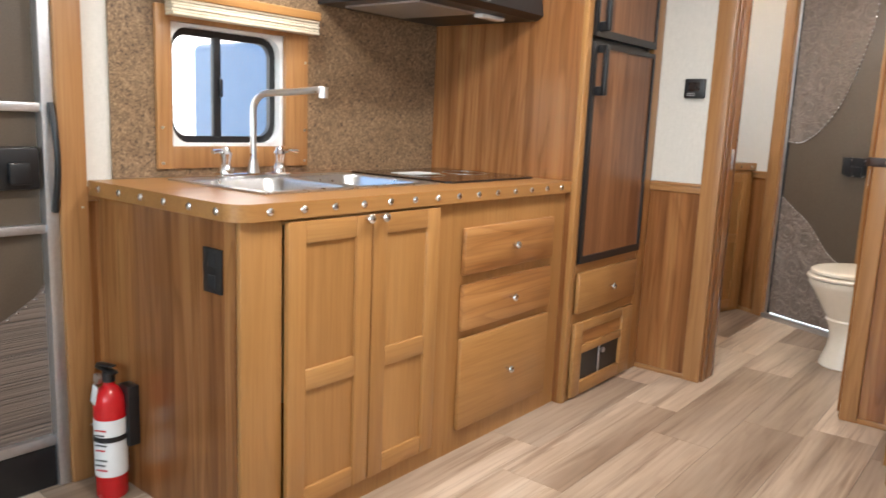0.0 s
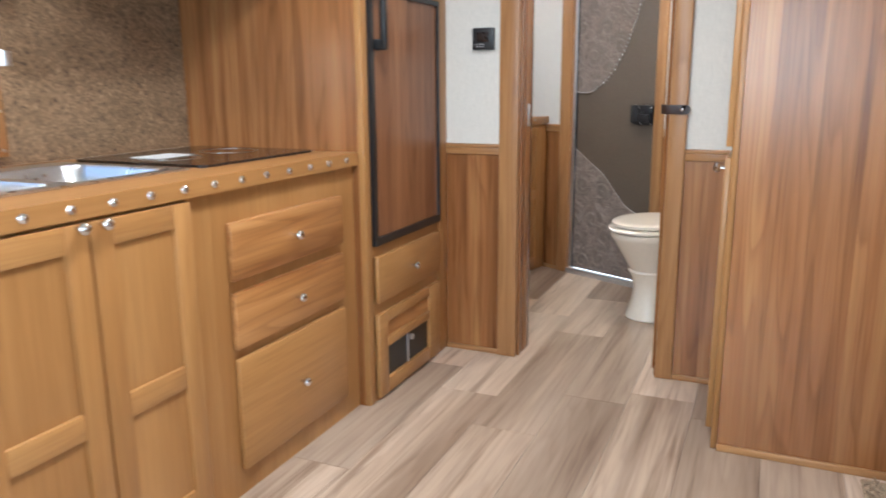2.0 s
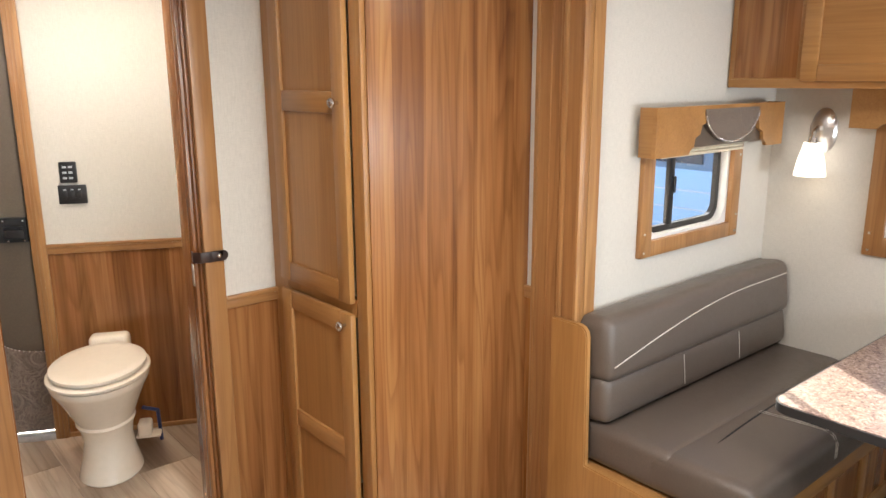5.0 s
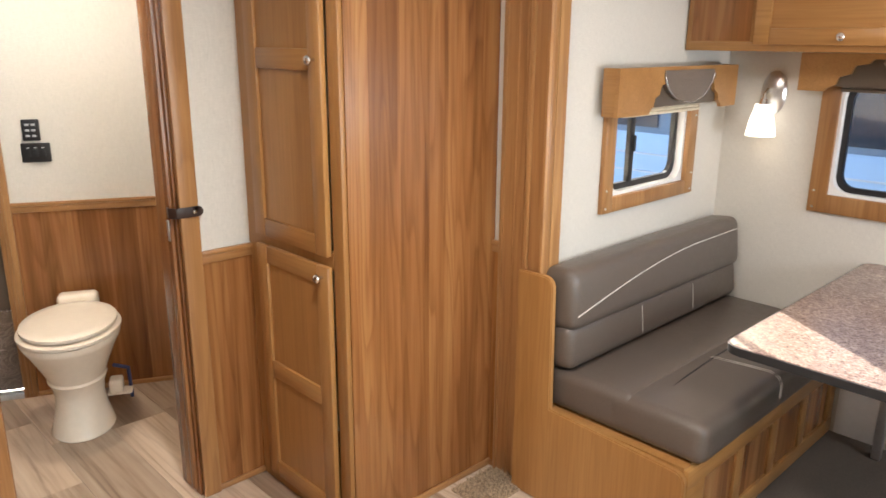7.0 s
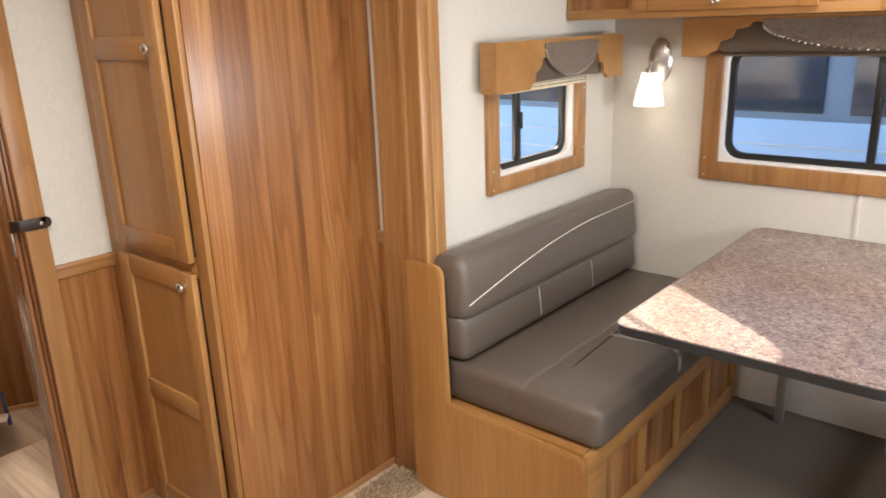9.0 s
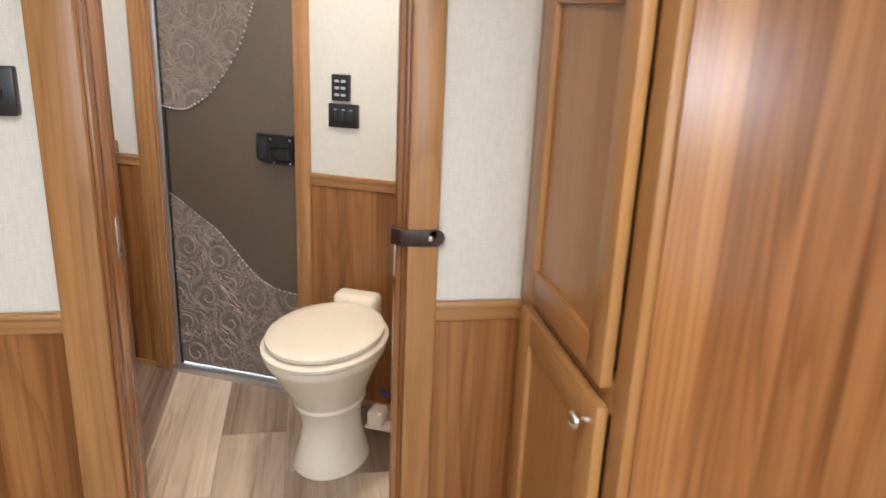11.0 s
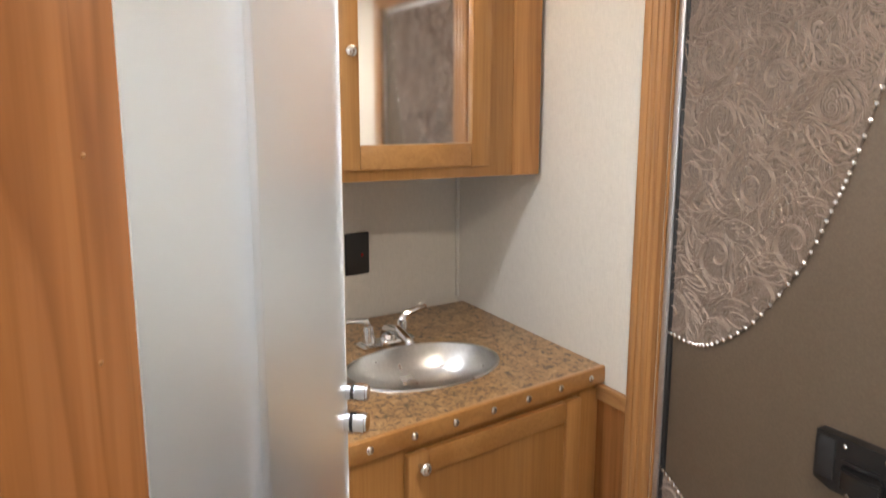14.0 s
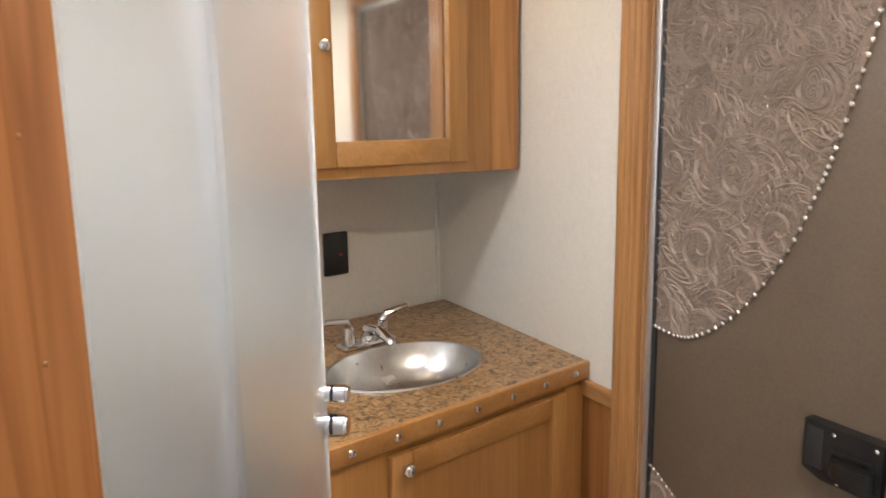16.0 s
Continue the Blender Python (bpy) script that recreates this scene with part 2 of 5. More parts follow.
WALL = linen("linen_wall", (0.66, 0.63, 0.57))
CEILING = plain("ceiling_white", (0.75, 0.73, 0.69), 0.7)
LEATHER = plain("grey_leather", (0.115, 0.092, 0.076), 0.36, 0, 0.1, 260, 0.25)
THREAD = plain("stitch_thread", (0.6, 0.57, 0.52), 0.7, bumpy=0)
HIDE = plain("brown_hide", (0.100, 0.073, 0.050), 0.5, 0, 0.1, 200, 0.15)
PAISLEY = paisley("tooled_leather", (0.085, 0.063, 0.050), (0.235, 0.182, 0.146))
TOOLED = plain("raised_leather", (0.245, 0.189, 0.153), 0.4, 0, 0.15, 30, 0.1)
CHROME = plain("chrome", (0.72, 0.72, 0.73), 0.10, 1.0, 0.03, bumpy=0)
STEEL = plain("brushed_steel", (0.62, 0.62, 0.61), 0.30, 1.0, 0.06, 120, 0.03)
ALU = plain("aluminium", (0.62, 0.63, 0.65), 0.38, 0.9, 0.05, 80, 0.03)
BLACK = plain("black_plastic", (0.012, 0.012, 0.013), 0.35, bumpy=0)
CERAMIC_BLACK = plain("cooktop_glass", (0.02, 0.013, 0.011), 0.12, bumpy=0)
RUBBER = plain("black_rubber", (0.015, 0.016, 0.018), 0.55)
CREAM = plain("cream_ceramic", (0.78, 0.69, 0.57), 0.2, 0, 0.02, bumpy=0)
WHITE = plain("white_paint", (0.78, 0.78, 0.77), 0.45, 0, 0.03)
SHADE = plain("cellular_shade", (0.66, 0.58, 0.44), 0.7)
RED = plain("red_enamel", (0.55, 0.012, 0.015), 0.25, 0, 0.05, bumpy=0)
CARPET = plain("dark_carpet", (0.125, 0.10, 0.08), 0.95, 0, 0.6, 320, 0.9)
SHAG = plain("shag", (0.35, 0.26, 0.17), 0.95, 0, 0.55, 150, 0.9)
PANE = glass("window_glass")
MIRROR = plain("mirror_silver", (0.9, 0.9, 0.9), 0.02, 1.0, 0.0, bumpy=0)
FROST = glass("frosted_glass", 0.55, (0.90, 0.95, 0.98))
BULB = glow("lamp_glass", (1.0, 0.88, 0.72), 1.2)
VANITY = glow("vanity_lens", (1.0, 0.80, 0.58), 7.0)
SCONCE = glow("sconce_glass", (1.0, 0.92, 0.80), 0.42)
STRAP = plain("strap_leather", (0.03, 0.014, 0.010), 0.4)


# ---- building helpers ----
def box(bm, x0, x1, y0, y1, z0, z1, bevel=0.0, m=None, seg=2):
    c = Matrix.Translation(((x0 + x1) / 2, (y0 + y1) / 2, (z0 + z1) / 2)) @ Matrix.Diagonal((abs(x1 - x0), abs(y1 - y0), abs(z1 - z0), 1))
    vs = bmesh.ops.create_cube(bm, size=1.0, matrix=c)["verts"]
    if bevel:
        es = list({e for v in vs for e in v.link_edges})
        r = bmesh.ops.bevel(bm, geom=es, offset=bevel, segments=seg, affect='EDGES', profile=0.5)
        vs = list({v for f in r["faces"] for v in f.verts} | {v for v in vs if v.is_valid})
    if m is not None:
        bmesh.ops.transform(bm, matrix=m, verts=vs)
    return bm


def cyl(bm, p, q, r, r2=None, n=16, m=None):
    p, q = Vector(p), Vector(q)
    d = q - p
    t = Matrix.Translation((p + q) / 2) @ d.to_track_quat('Z', 'Y').to_matrix().to_4x4()
    vs = bmesh.ops.create_cone(bm, cap_ends=True, segments=n, radius1=r, radius2=r if r2 is None else r2, depth=d.length, matrix=t)["verts"]
    if m is not None:
        bmesh.ops.transform(bm, matrix=m, verts=vs)
    return bm


def ball(bm, c, r, sx=1, sy=1, sz=1, m=None, n=10):
    vs = bmesh.ops.create_uvsphere(bm, u_segments=n + 4, v_segments=n, radius=r, matrix=Matrix.Translation(c) @ Matrix.Diagonal((sx, sy, sz, 1)))["verts"]
    if m is not None:
        bmesh.ops.transform(bm, matrix=m, verts=vs)
    return bm


def lathe(bm, profile, c=(0, 0, 0), n=32, sx=1.0, sy=1.0, m=None, shift=None):
    """Turns (radius, z) pairs about z; shift gives each ring an offset along y."""
    rings = []
    for k, (r, z) in enumerate(profile):
        dy = shift[k] if shift else 0.0
        rings.append([bm.verts.new((c[0] + sx * r * math.cos(a), c[1] + dy + sy * r * math.sin(a), c[2] + z)) for a in (2 * math.pi * i / n for i in range(n))])
    for a, b in zip(rings, rings[1:]):
        for i in range(n):
            bm.faces.new((a[i], a[(i + 1) % n], b[(i + 1) % n], b[i]))
    bm.faces.new(list(reversed(rings[0])))
    bm.faces.new(rings[-1])
    if m is not None:
        bmesh.ops.transform(bm, matrix=m, verts=[v for r in rings for v in r])
    return bm


def prism(bm, pts, d0, d1, m=None):
    """A polygon in (u, z) drawn out from d0 to d1 along the third way: verts are (u, d, z)."""
    a = [bm.verts.new((u, d0, z)) for u, z in pts]
    b = [bm.verts.new((u, d1, z)) for u, z in pts]
    bm.faces.new(a)
    bm.faces.new(list(reversed(b)))
    for i in range(len(pts)):
        j = (i + 1) % len(pts)
        bm.faces.new((a[i], b[i], b[j], a[j]))
    if m is not None:
        bmesh.ops.transform(bm, matrix=m, verts=a + b)
    return bm


def tube(bm, pts, r, n=10, m=None):
    pts = [Vector(p) for p in pts]
    rings = []
    for i, p in enumerate(pts):
        d = (pts[min(i + 1, len(pts) - 1)] - pts[max(i - 1, 0)]).normalized()
        q = d.to_track_quat('Z', 'Y')
        rad = r[i] if isinstance(r, (list, tuple)) else r
        rings.append([bm.verts.new(p + q @ Vector((rad * math.cos(a), rad * math.sin(a), 0))) for a in (2 * math.pi * k / n for k in range(n))])
    for a, b in zip(rings, rings[1:]):
        best = min(range(n), key=lambda s: (a[0].co - b[s].co).length)
        for i in range(n):
            bm.faces.new((a[i], a[(i + 1) % n], b[(i + 1 + best) % n], b[(i + best) % n]))
    bm.faces.new(list(reversed(rings[0])))
    bm.faces.new(rings[-1])
    if m is not None:
        bmesh.ops.transform(bm, matrix=m, verts=[v for r_ in rings for v in r_])
    return bm


def rrect(u0, u1, z0, z1, r, n=6):
    """A rectangle with rounded corners as (u, z) pairs."""
    out = []
    for cu, cz, a0 in ((u1 - r, z1 - r, 0), (u0 + r, z1 - r, 90), (u0 + r, z0 + r, 180), (u1 - r, z0 + r, 270)):
        for k in range(n + 1):
            a = radians(a0 + 90 * k / n)
            out.append((cu + r * math.cos(a), cz + r * math.sin(a)))
    return out


def hoop(bm, outer, inner, d0, d1, m=None):
    """A flat frame between two outlines with the same number of points, from depth d0 to d1."""
    rows = [[bm.verts.new((u, d, z)) for u, z in pts] for pts, d in ((outer, d0), (outer, d1), (inner, d1), (inner, d0))]
    n = len(outer)
    for a, b in zip(rows, rows[1:] + rows[:1]):
        for i in range(n):
            bm.faces.new((a[i], a[(i + 1) % n], b[(i + 1) % n], b[i]))
    if m is not None:
        bmesh.ops.transform(bm, matrix=m, verts=[v for r in rows for v in r])
    return bm


def thing(name, loc, label, category, group="", kind="", rz=0.0):
    ob = new(name)
    ob.empty_display_size = 0.05
    ob.matrix_basis = pose(*loc, 0, 0, rz)
    return tagged(ob, label, category, group, kind)


def root_of(ob):
    while ob.parent:
        ob = ob.parent
    return ob


def mesh_of(name, bm, material, smooth):
    bmesh.ops.recalc_face_normals(bm, faces=bm.faces[:])
    me = bpy.data.meshes.new(name)
    bm.to_mesh(me)
    bm.free()
    me.materials.append(material)
    if smooth:
        for p in me.polygons:
            p.use_smooth = True
        me.set_sharp_from_angle(angle=radians(38))
    return me


def part(name, bm, material, parent, label="", smooth=True):
    """Links a bmesh, drawn in world coordinates, as one mesh under a thing or a part."""
    bm.transform(root_of(parent).matrix_basis.inverted())
    ob = new(name, mesh_of(name, bm, material, smooth))
    ob.parent = parent
    return tagged(ob, label)


def solid(name, bm, material, label="", category="", group="", kind="", smooth=True):
    """A thing or piece of the setting that is one mesh."""
    return tagged(new(name, mesh_of(name, bm, material, smooth)), label, category, group, kind)


def B():
    return bmesh.new()


# frames for upright fronts: (u, d, z) with u along the front and d out of it
def front(origin, u_dir):
    """u_dir: the way of u in the plan, in degrees; d points to the right of u."""
    a = radians(u_dir)
    return Matrix(((math.cos(a), math.sin(a), 0, origin[0]), (math.sin(a), -math.cos(a), 0, origin[1]), (0, 0, 1, 0), (0, 0, 0, 1)))


def knob(parent, m, u, d, z, material=None, label="faceted chrome knob"):
    bm = B()
    cyl(bm, (u, d, z), (u, d + 0.014, z), 0.005, n=10, m=m)
    ball(bm, (u, d + 0.022, z), 0.0145, 1, 0.75, 1, m=m, n=8)
    return part("knob", bm, material or CHROME, parent, label)


def shaker(parent, m, u0, u1, z0, z1, rails=(), knob_at=None, d=0.0, w=0.055, name="door", wood_up=None, panel_wood=None):
    """A framed door: a sunk board with stiles and rails on it, and a knob."""
    th = 0.02
    bm = B()
    box(bm, u0 + 0.006, u1 - 0.006, d + 0.001, d + 0.010, z0 + 0.006, z1 - 0.006, 0, m)
    door = part(name, bm, panel_wood or MAPLE, parent)
    for a, b in ((u0, u0 + w), (u1 - w, u1)):
        bm = B()
        box(bm, a, b, d + 0.0005, d + th, z0, z1, 0.003, m)
        part("stile", bm, wood_up or MAPLE, door)
    for r in [z0, *rails, z1 - w]:
        bm = B()
        box(bm, u0 + w + 0.0004, u1 - w - 0.0004, d + 0.0005, d + th - 0.0008, r, r + w, 0.003, m)
        part("rail", bm, MAPLE_H, door)
    if knob_at:
        knob(door, m, knob_at[0], d + th, knob_at[1])
    return door


def slab(parent, m, u0, u1, z0, z1, material, d=0.0, th=0.02, name="drawer", bevel=0.006):
    bm = B()
    box(bm, u0, u1, d, d + th, z0, z1, bevel, m)
    dr = part(name, bm, material, parent)
    knob(dr, m, (u0 + u1) / 2, d + th, (z0 + z1) / 2)
    return dr


def screws(parent, m, spots, d, r=0.005):
    for u, z in spots:
        bm = B()
        cyl(bm, (u, d, z), (u, d + 0.003, z), r, r * 0.7, n=8, m=m)
        part("screw", bm, STEEL, parent)


# ---- structure ----
XW, YP, YB = -1.58, 3.345, 3.484        # kitchen wall, partition front and back
XR = 0.95                                # wall plane of the slide side
SY0, SY1, SX = 0.53, 2.586, 2.146        # slide room
KIT = front((XW, 0), 90)
PAR = front((0, YP), 0)
SLE = front((0, SY1), 0)
SLW = front((SX, 0), 270)
SLANT = front((-1.56, 5.273), -25.97)
BACK = front((-1.56, 5.273), 75)
VAN = front((-0.868, 4.935), 75)
CABM = front((-1.122, 5.06), 65)
W = 0.05

bm = B()
box(bm, -2.3, 2.2, -1.7, 5.6, -0.06, -0.006)
solid("floor", bm, GROUT, "wood-look vinyl plank floor in mixed greige tones", "floor", kind="structure")
bm = B()
box(bm, -2.3, 2.25, -1.7, 5.6, CEIL, CEIL + 0.05)
solid("ceiling", bm, CEILING, "plain white ceiling", "ceiling", kind="structure")

WIN1 = (1.385, 1.83, 1.0, 1.385)         # kitchen window hole y0 y1 z0 z1
DY0, DY1, DZ = 0.34, 1.035, 1.95          # entry door hole
bm = B()
for y0, y1, z0, z1 in ((-1.7, DY0, 0, CEIL), (DY0, DY1, DZ, CEIL), (DY1, WIN1[0], 0, CEIL), (WIN1[0], WIN1[1], 0, WIN1[2]), (WIN1[0], WIN1[1], WIN1[3], CEIL), (WIN1[1], YP, 0, CEIL)):
    box(bm, XW - W, XW, y0, y1, z0, z1)
solid("wall_west", bm, WALL, "off-white linen textured wall", "wall", kind="structure")
bm = B()
for x0, x1, z0, z1 in ((-2.3, -0.6, 0, CEIL), (0.9, 2.25, 0, CEIL), (-0.6, 0.9, 0, 0.85), (-0.6, 0.9, 1.85, CEIL)):
    box(bm, x0, x1, -1.75, -1.7, z0, z1)
solid("wall_south", bm, WALL, "off-white linen textured wall", "wall", kind="structure")
JL, JR, JZ = -0.515, 0.045, 1.95
bm = B()
box(bm, -2.3, JL - 0.01, YP, YB, 0, CEIL)
box(bm, JR + 0.01, XR, YP, YB, 0, CEIL)
box(bm, JL - 0.01, JR + 0.01, YP, YB, JZ, CEIL)
solid("wall_partition", bm, WALL, "off-white linen textured partition wall", "wall", kind="structure")
bm = B()
box(bm, XR, XR + W, -1.7, SY0 - 0.05, 0, CEIL)
box(bm, XR, XR + W, SY1 + 0.03, 5.2, 0, CEIL)
box(bm, XR, XR + W, SY0 - 0.05, SY1 + 0.03, 2.0, CEIL)
solid("wall_east", bm, WALL, "off-white linen textured wall", "wall", kind="structure")
# slide room
WINE = (1.31, 1.825, 1.02, 1.37)
WINB = (-2.13, -0.98, 0.985, 1.43)
bm = B()
for x0, x1, z0, z1 in ((XR + W, WINE[0], 0, 2.0), (WINE[0], WINE[1], 0, WINE[2]), (WINE[0], WINE[1], WINE[3], 2.0), (WINE[1], SX + W, 0, 2.0)):
    box(bm, x0, x1, SY1, SY1 + W, z0, z1)
solid("wall_slide_north", bm, WALL, "off-white linen wall at the dinette end", "wall", kind="structure")
bm = B()
for x0, x1, z0, z1 in ((XR + W, WINE[0], 0, 2.0), (WINE[0], WINE[1], 0, WINE[2]), (WINE[0], WINE[1], WINE[3], 2.0), (WINE[1], SX + W, 0, 2.0)):
    box(bm, x0, x1, SY0 - W, SY0, z0, z1)
solid("wall_slide_south", bm, WALL, "off-white linen wall at the dinette end", "wall", kind="structure")
bm = B()
for u0, u1, z0, z1 in ((-SY1, WINB[0], 0, 2.0), (WINB[0], WINB[1], 0, WINB[2]), (WINB[0], WINB[1], WINB[3], 2.0), (WINB[1], -SY0, 0, 2.0)):
    box(bm, u0, u1, -W, 0, z0, z1, m=SLW)
solid("wall_slide_east", bm, WALL, "off-white linen wall behind the dinette", "wall", kind="structure")
bm = B()
box(bm, XR + W, SX + W, SY0 - W, SY1 + W, 2.0, 2.05)
solid("ceiling_slide", bm, CEILING, "plain white ceiling over the dinette", "ceiling", kind="structure")
bm = B()
box(bm, XR + 0.04, SX, SY0, SY1, -0.006, 0.012)
solid("carpet_slide", bm, CARPET, "dark brown carpet under the dinette", "carpet", kind="structure")
# bathroom
S0, S1, SZ = 0.967, 1.535, 1.945         # horse area door hole along the slanted wall
bm = B()
for u0, u1, z0, z1 in ((-0.05, S0, 0, CEIL), (S0, S1, SZ, CEIL), (S1, 2.85, 0, CEIL)):
    box(bm, u0, u1, -W, 0, z0, z1, m=SLANT)
solid("wall_slanted", bm, WALL, "off-white linen slanted bathroom wall", "wall", kind="structure")
bm = B()
box(bm, -2.0, 0.06, -W, 0, 0, CEIL, m=BACK)
solid("wall_bath", bm, WALL, "off-white linen wall behind the vanity", "wall", kind="structure")
bm = B()
box(bm, -0.012, 0.006, 0, 0.012, 0.94, 1.4, 0.003, BACK)
solid("trim_corner", bm, WALL, "cream corner bead strip", "trim", kind="structure")


def wainscot(name, m, u0, u1, d=0.0, label="walnut-look wainscot panel with a top rail"):
    t = thing(name, (m @ Vector(((u0 + u1) / 2, 0.004, 0)))[:], label, "wainscot", kind="structure", rz=math.degrees(math.atan2(m[1][0], m[0][0])))
    bm = B()
    box(bm, u0, u1, d, d + 0.006, 0, 0.845, m=m)
    part("panel", bm, LAMINATE, t)
    bm = B()
    box(bm, u0, u1, d, d + 0.014, 0.845, 0.882, 0.003, m)
    box(bm, u0, u1, d + 0.001, d + 0.019, 0.872, 0.888, 0.005, m)
    part("rail", bm, TRIM_H, t)
    bm = B()
    box(bm, u0, u1, d + 0.005, d + 0.014, 0, 0.022, 0.003, m)
    part("baseboard", bm, TRIM_H, t)
    return t


wainscot("wainscot_kitchen", PAR, -0.90, JL - 0.075)
wainscot("wainscot_closet", PAR, JR + 0.06, 0.30)
wainscot("wainscot_bath_left", SLANT, 0.70, 0.89)
wainscot("wainscot_bath_right", SLANT, 1.59, 2.8)
wainscot("wainscot_door", KIT, 1.115, 1.16)
wainscot("wainscot_slide", front((XR, 0), 270), -2.86, -2.76)

# pocket doorway: casing boards, jambs and the stop
t = thing("trim_doorway", (JL, YP, 0), "honey wood casing round the bathroom doorway", "door frame", kind="structure")
for a, b in ((JL - 0.085, JL - 0.005), (JR + 0.005, JR + 0.068)):
    bm = B()
    box(bm, a, b, 0, 0.022, 0, JZ + 0.075, 0.005, PAR)
    part("casing", bm, TRIM, t)
bm = B()
box(bm, JL - 0.005, JR + 0.005, 0.0, 0.022, JZ + 0.005, JZ + 0.075, 0.005, PAR)
part("casing", bm, TRIM_H, t)
for a, b in ((JL - 0.012, JL + 0.002), (JR - 0.002, JR + 0.012)):
    bm = B()
    box(bm, a, b, YP + 0.004, YP + 0.042, 0, JZ, 0.003)
    part("jamb", bm, LAMINATE, t)
    bm = B()
    box(bm, a, b, YP + 0.058, YB + 0.004, 0, JZ, 0.003)
    part("jamb", bm, LAMINATE, t)
bm = B()
box(bm, JL - 0.03, JL - 0.009, YP + 0.042, YP + 0.058, 0, JZ)
part("pocket", bm, LAMINATE, t)
bm = B()
box(bm, JL - 0.012, JR + 0.012, YP + 0.004, YB, JZ - 0.012, JZ + 0.004)
part("head", bm, LAMINATE, t)
bm = B()
hoop(bm, rrect(YP + 0.082, YP + 0.104, 0.955, 1.045, 0.006, 3), rrect(YP + 0.088, YP + 0.098, 0.975, 1.025, 0.003, 3), JL + 0.002, JL + 0.004, Matrix(((0, 1, 0, 0), (1, 0, 0, 0), (0, 0, 1, 0), (0, 0, 0, 1))))
part("strike_plate", bm, STEEL, t, "bright steel strike plate")
for z in (0.35, 1.30, 1.42, 1.54):
    bm = B()
    ball(bm, (JL + 0.002, YP + 0.118, z), 0.0016, 0.5, 1, 1, n=5)
    part("screw", bm, TRIM, t)
# the pocket door pushed back into the wall, with its edge showing
t = thing("door_pocket", (JR, YP + 0.044, 0), "dark wood pocket door slid open into the wall", "door", kind="structure")
bm = B()
box(bm, JR - 0.012, JR + 0.5, YP + 0.022, YP + 0.05, 0.02, JZ - 0.02, 0.003)
part("leaf", bm, LAMINATE, t)
bm = B()
box(bm, JR - 0.0145, JR - 0.011, YP + 0.03, YP + 0.044, 0.93, 1.0, 0.001)
part("lock", bm, STEEL, t, "small steel edge lock")
bm = B()
pts = [(JR - 0.018, YP + 0.02), (JR - 0.024, YP - 0.004), (JR - 0.008, YP - 0.022), (JR + 0.026, YP - 0.027), (JR + 0.062, YP - 0.027)]
for (xa, ya), (xb, yb) in zip(pts, pts[1:]):
    ln = math.hypot(xb - xa, yb - ya)
    box(bm, -0.002, ln + 0.002, -0.002, 0.002, 1.012, 1.046, 0.0015, Matrix.Translation((xa, ya, 0)) @ Matrix.Rotation(math.atan2(yb - ya, xb - xa), 4, 'Z'))
cyl(bm, (JR + 0.062, YP - 0.029, 1.029), (JR + 0.062, YP - 0.025, 1.029), 0.017)
st = solid("door_strap", bm, STRAP, "dark leather strap snapped across the pocket door", "strap")
bm = B()
ball(bm, (JR + 0.05, YP - 0.03, 1.029), 0.007, 1, 0.5, 1)
sn = part("snap", bm, CHROME, st, "chrome snap button")


# ---- windows ----
def outline(u0, u1, z0, z1, r):
    return rrect(u0, u1, z0, z1, r, 5)


def window(name, m, hole, frame_rect, divider, label, spots, r=0.06):
    u0, u1, z0, z1 = hole
    f0, f1, g0, g1 = frame_rect
    t = thing(name, (m @ Vector(((u0 + u1) / 2, 0, z0)))[:], label, "window", kind="structure", rz=math.degrees(math.atan2(m[1][0], m[0][0])))
    bm = B()
    box(bm, f0, u0 + 0.002, 0, 0.02, g0, g1, 0.003, m)
    box(bm, u1 - 0.002, f1, 0, 0.02, g0, g1, 0.003, m)
    box(bm, u0, u1, 0.0005, 0.0195, g0, z0 + 0.002, 0.003, m)
    box(bm, u0, u1, 0.0005, 0.0195, z1 - 0.002, g1, 0.003, m)
    part("wood_frame", bm, TRIM, t, "honey wood window casing with screws")
    bm = B()
    hoop(bm, outline(u0, u1, z0, z1, 0.002), outline(u0 + 0.012, u1 - 0.012, z0 + 0.012, z1 - 0.012, r), -0.05, 0.0, m)
    part("liner", bm, WHITE, t, "white aluminium liner")
    bm = B()
    hoop(bm, outline(u0 + 0.012, u1 - 0.012, z0 + 0.012, z1 - 0.012, r), outline(u0 + 0.034, u1 - 0.034, z0 + 0.034, z1 - 0.034, r * 0.8), -0.05, -0.03, m)
    box(bm, divider - 0.014, divider + 0.014, -0.049, -0.028, z0 + 0.03, z1 - 0.03, 0.002, m)
    box(bm, divider + 0.004, divider + 0.016, -0.03, -0.02, (z0 + z1) / 2 - 0.03, (z0 + z1) / 2 + 0.03, 0.002, m)
    part("sash", bm, BLACK, t, "black rounded sash with a centre bar")
    for a, b in ((u0 + 0.03, divider - 0.012), (divider + 0.012, u1 - 0.03)):
        bm = B()
        box(bm, a, b, -0.042, -0.038, z0 + 0.03, z1 - 0.03, 0, m)
        p = part("pane", bm, PANE, t)
        p.visible_shadow = False
    screws(t, m, spots, 0.02)
    return t


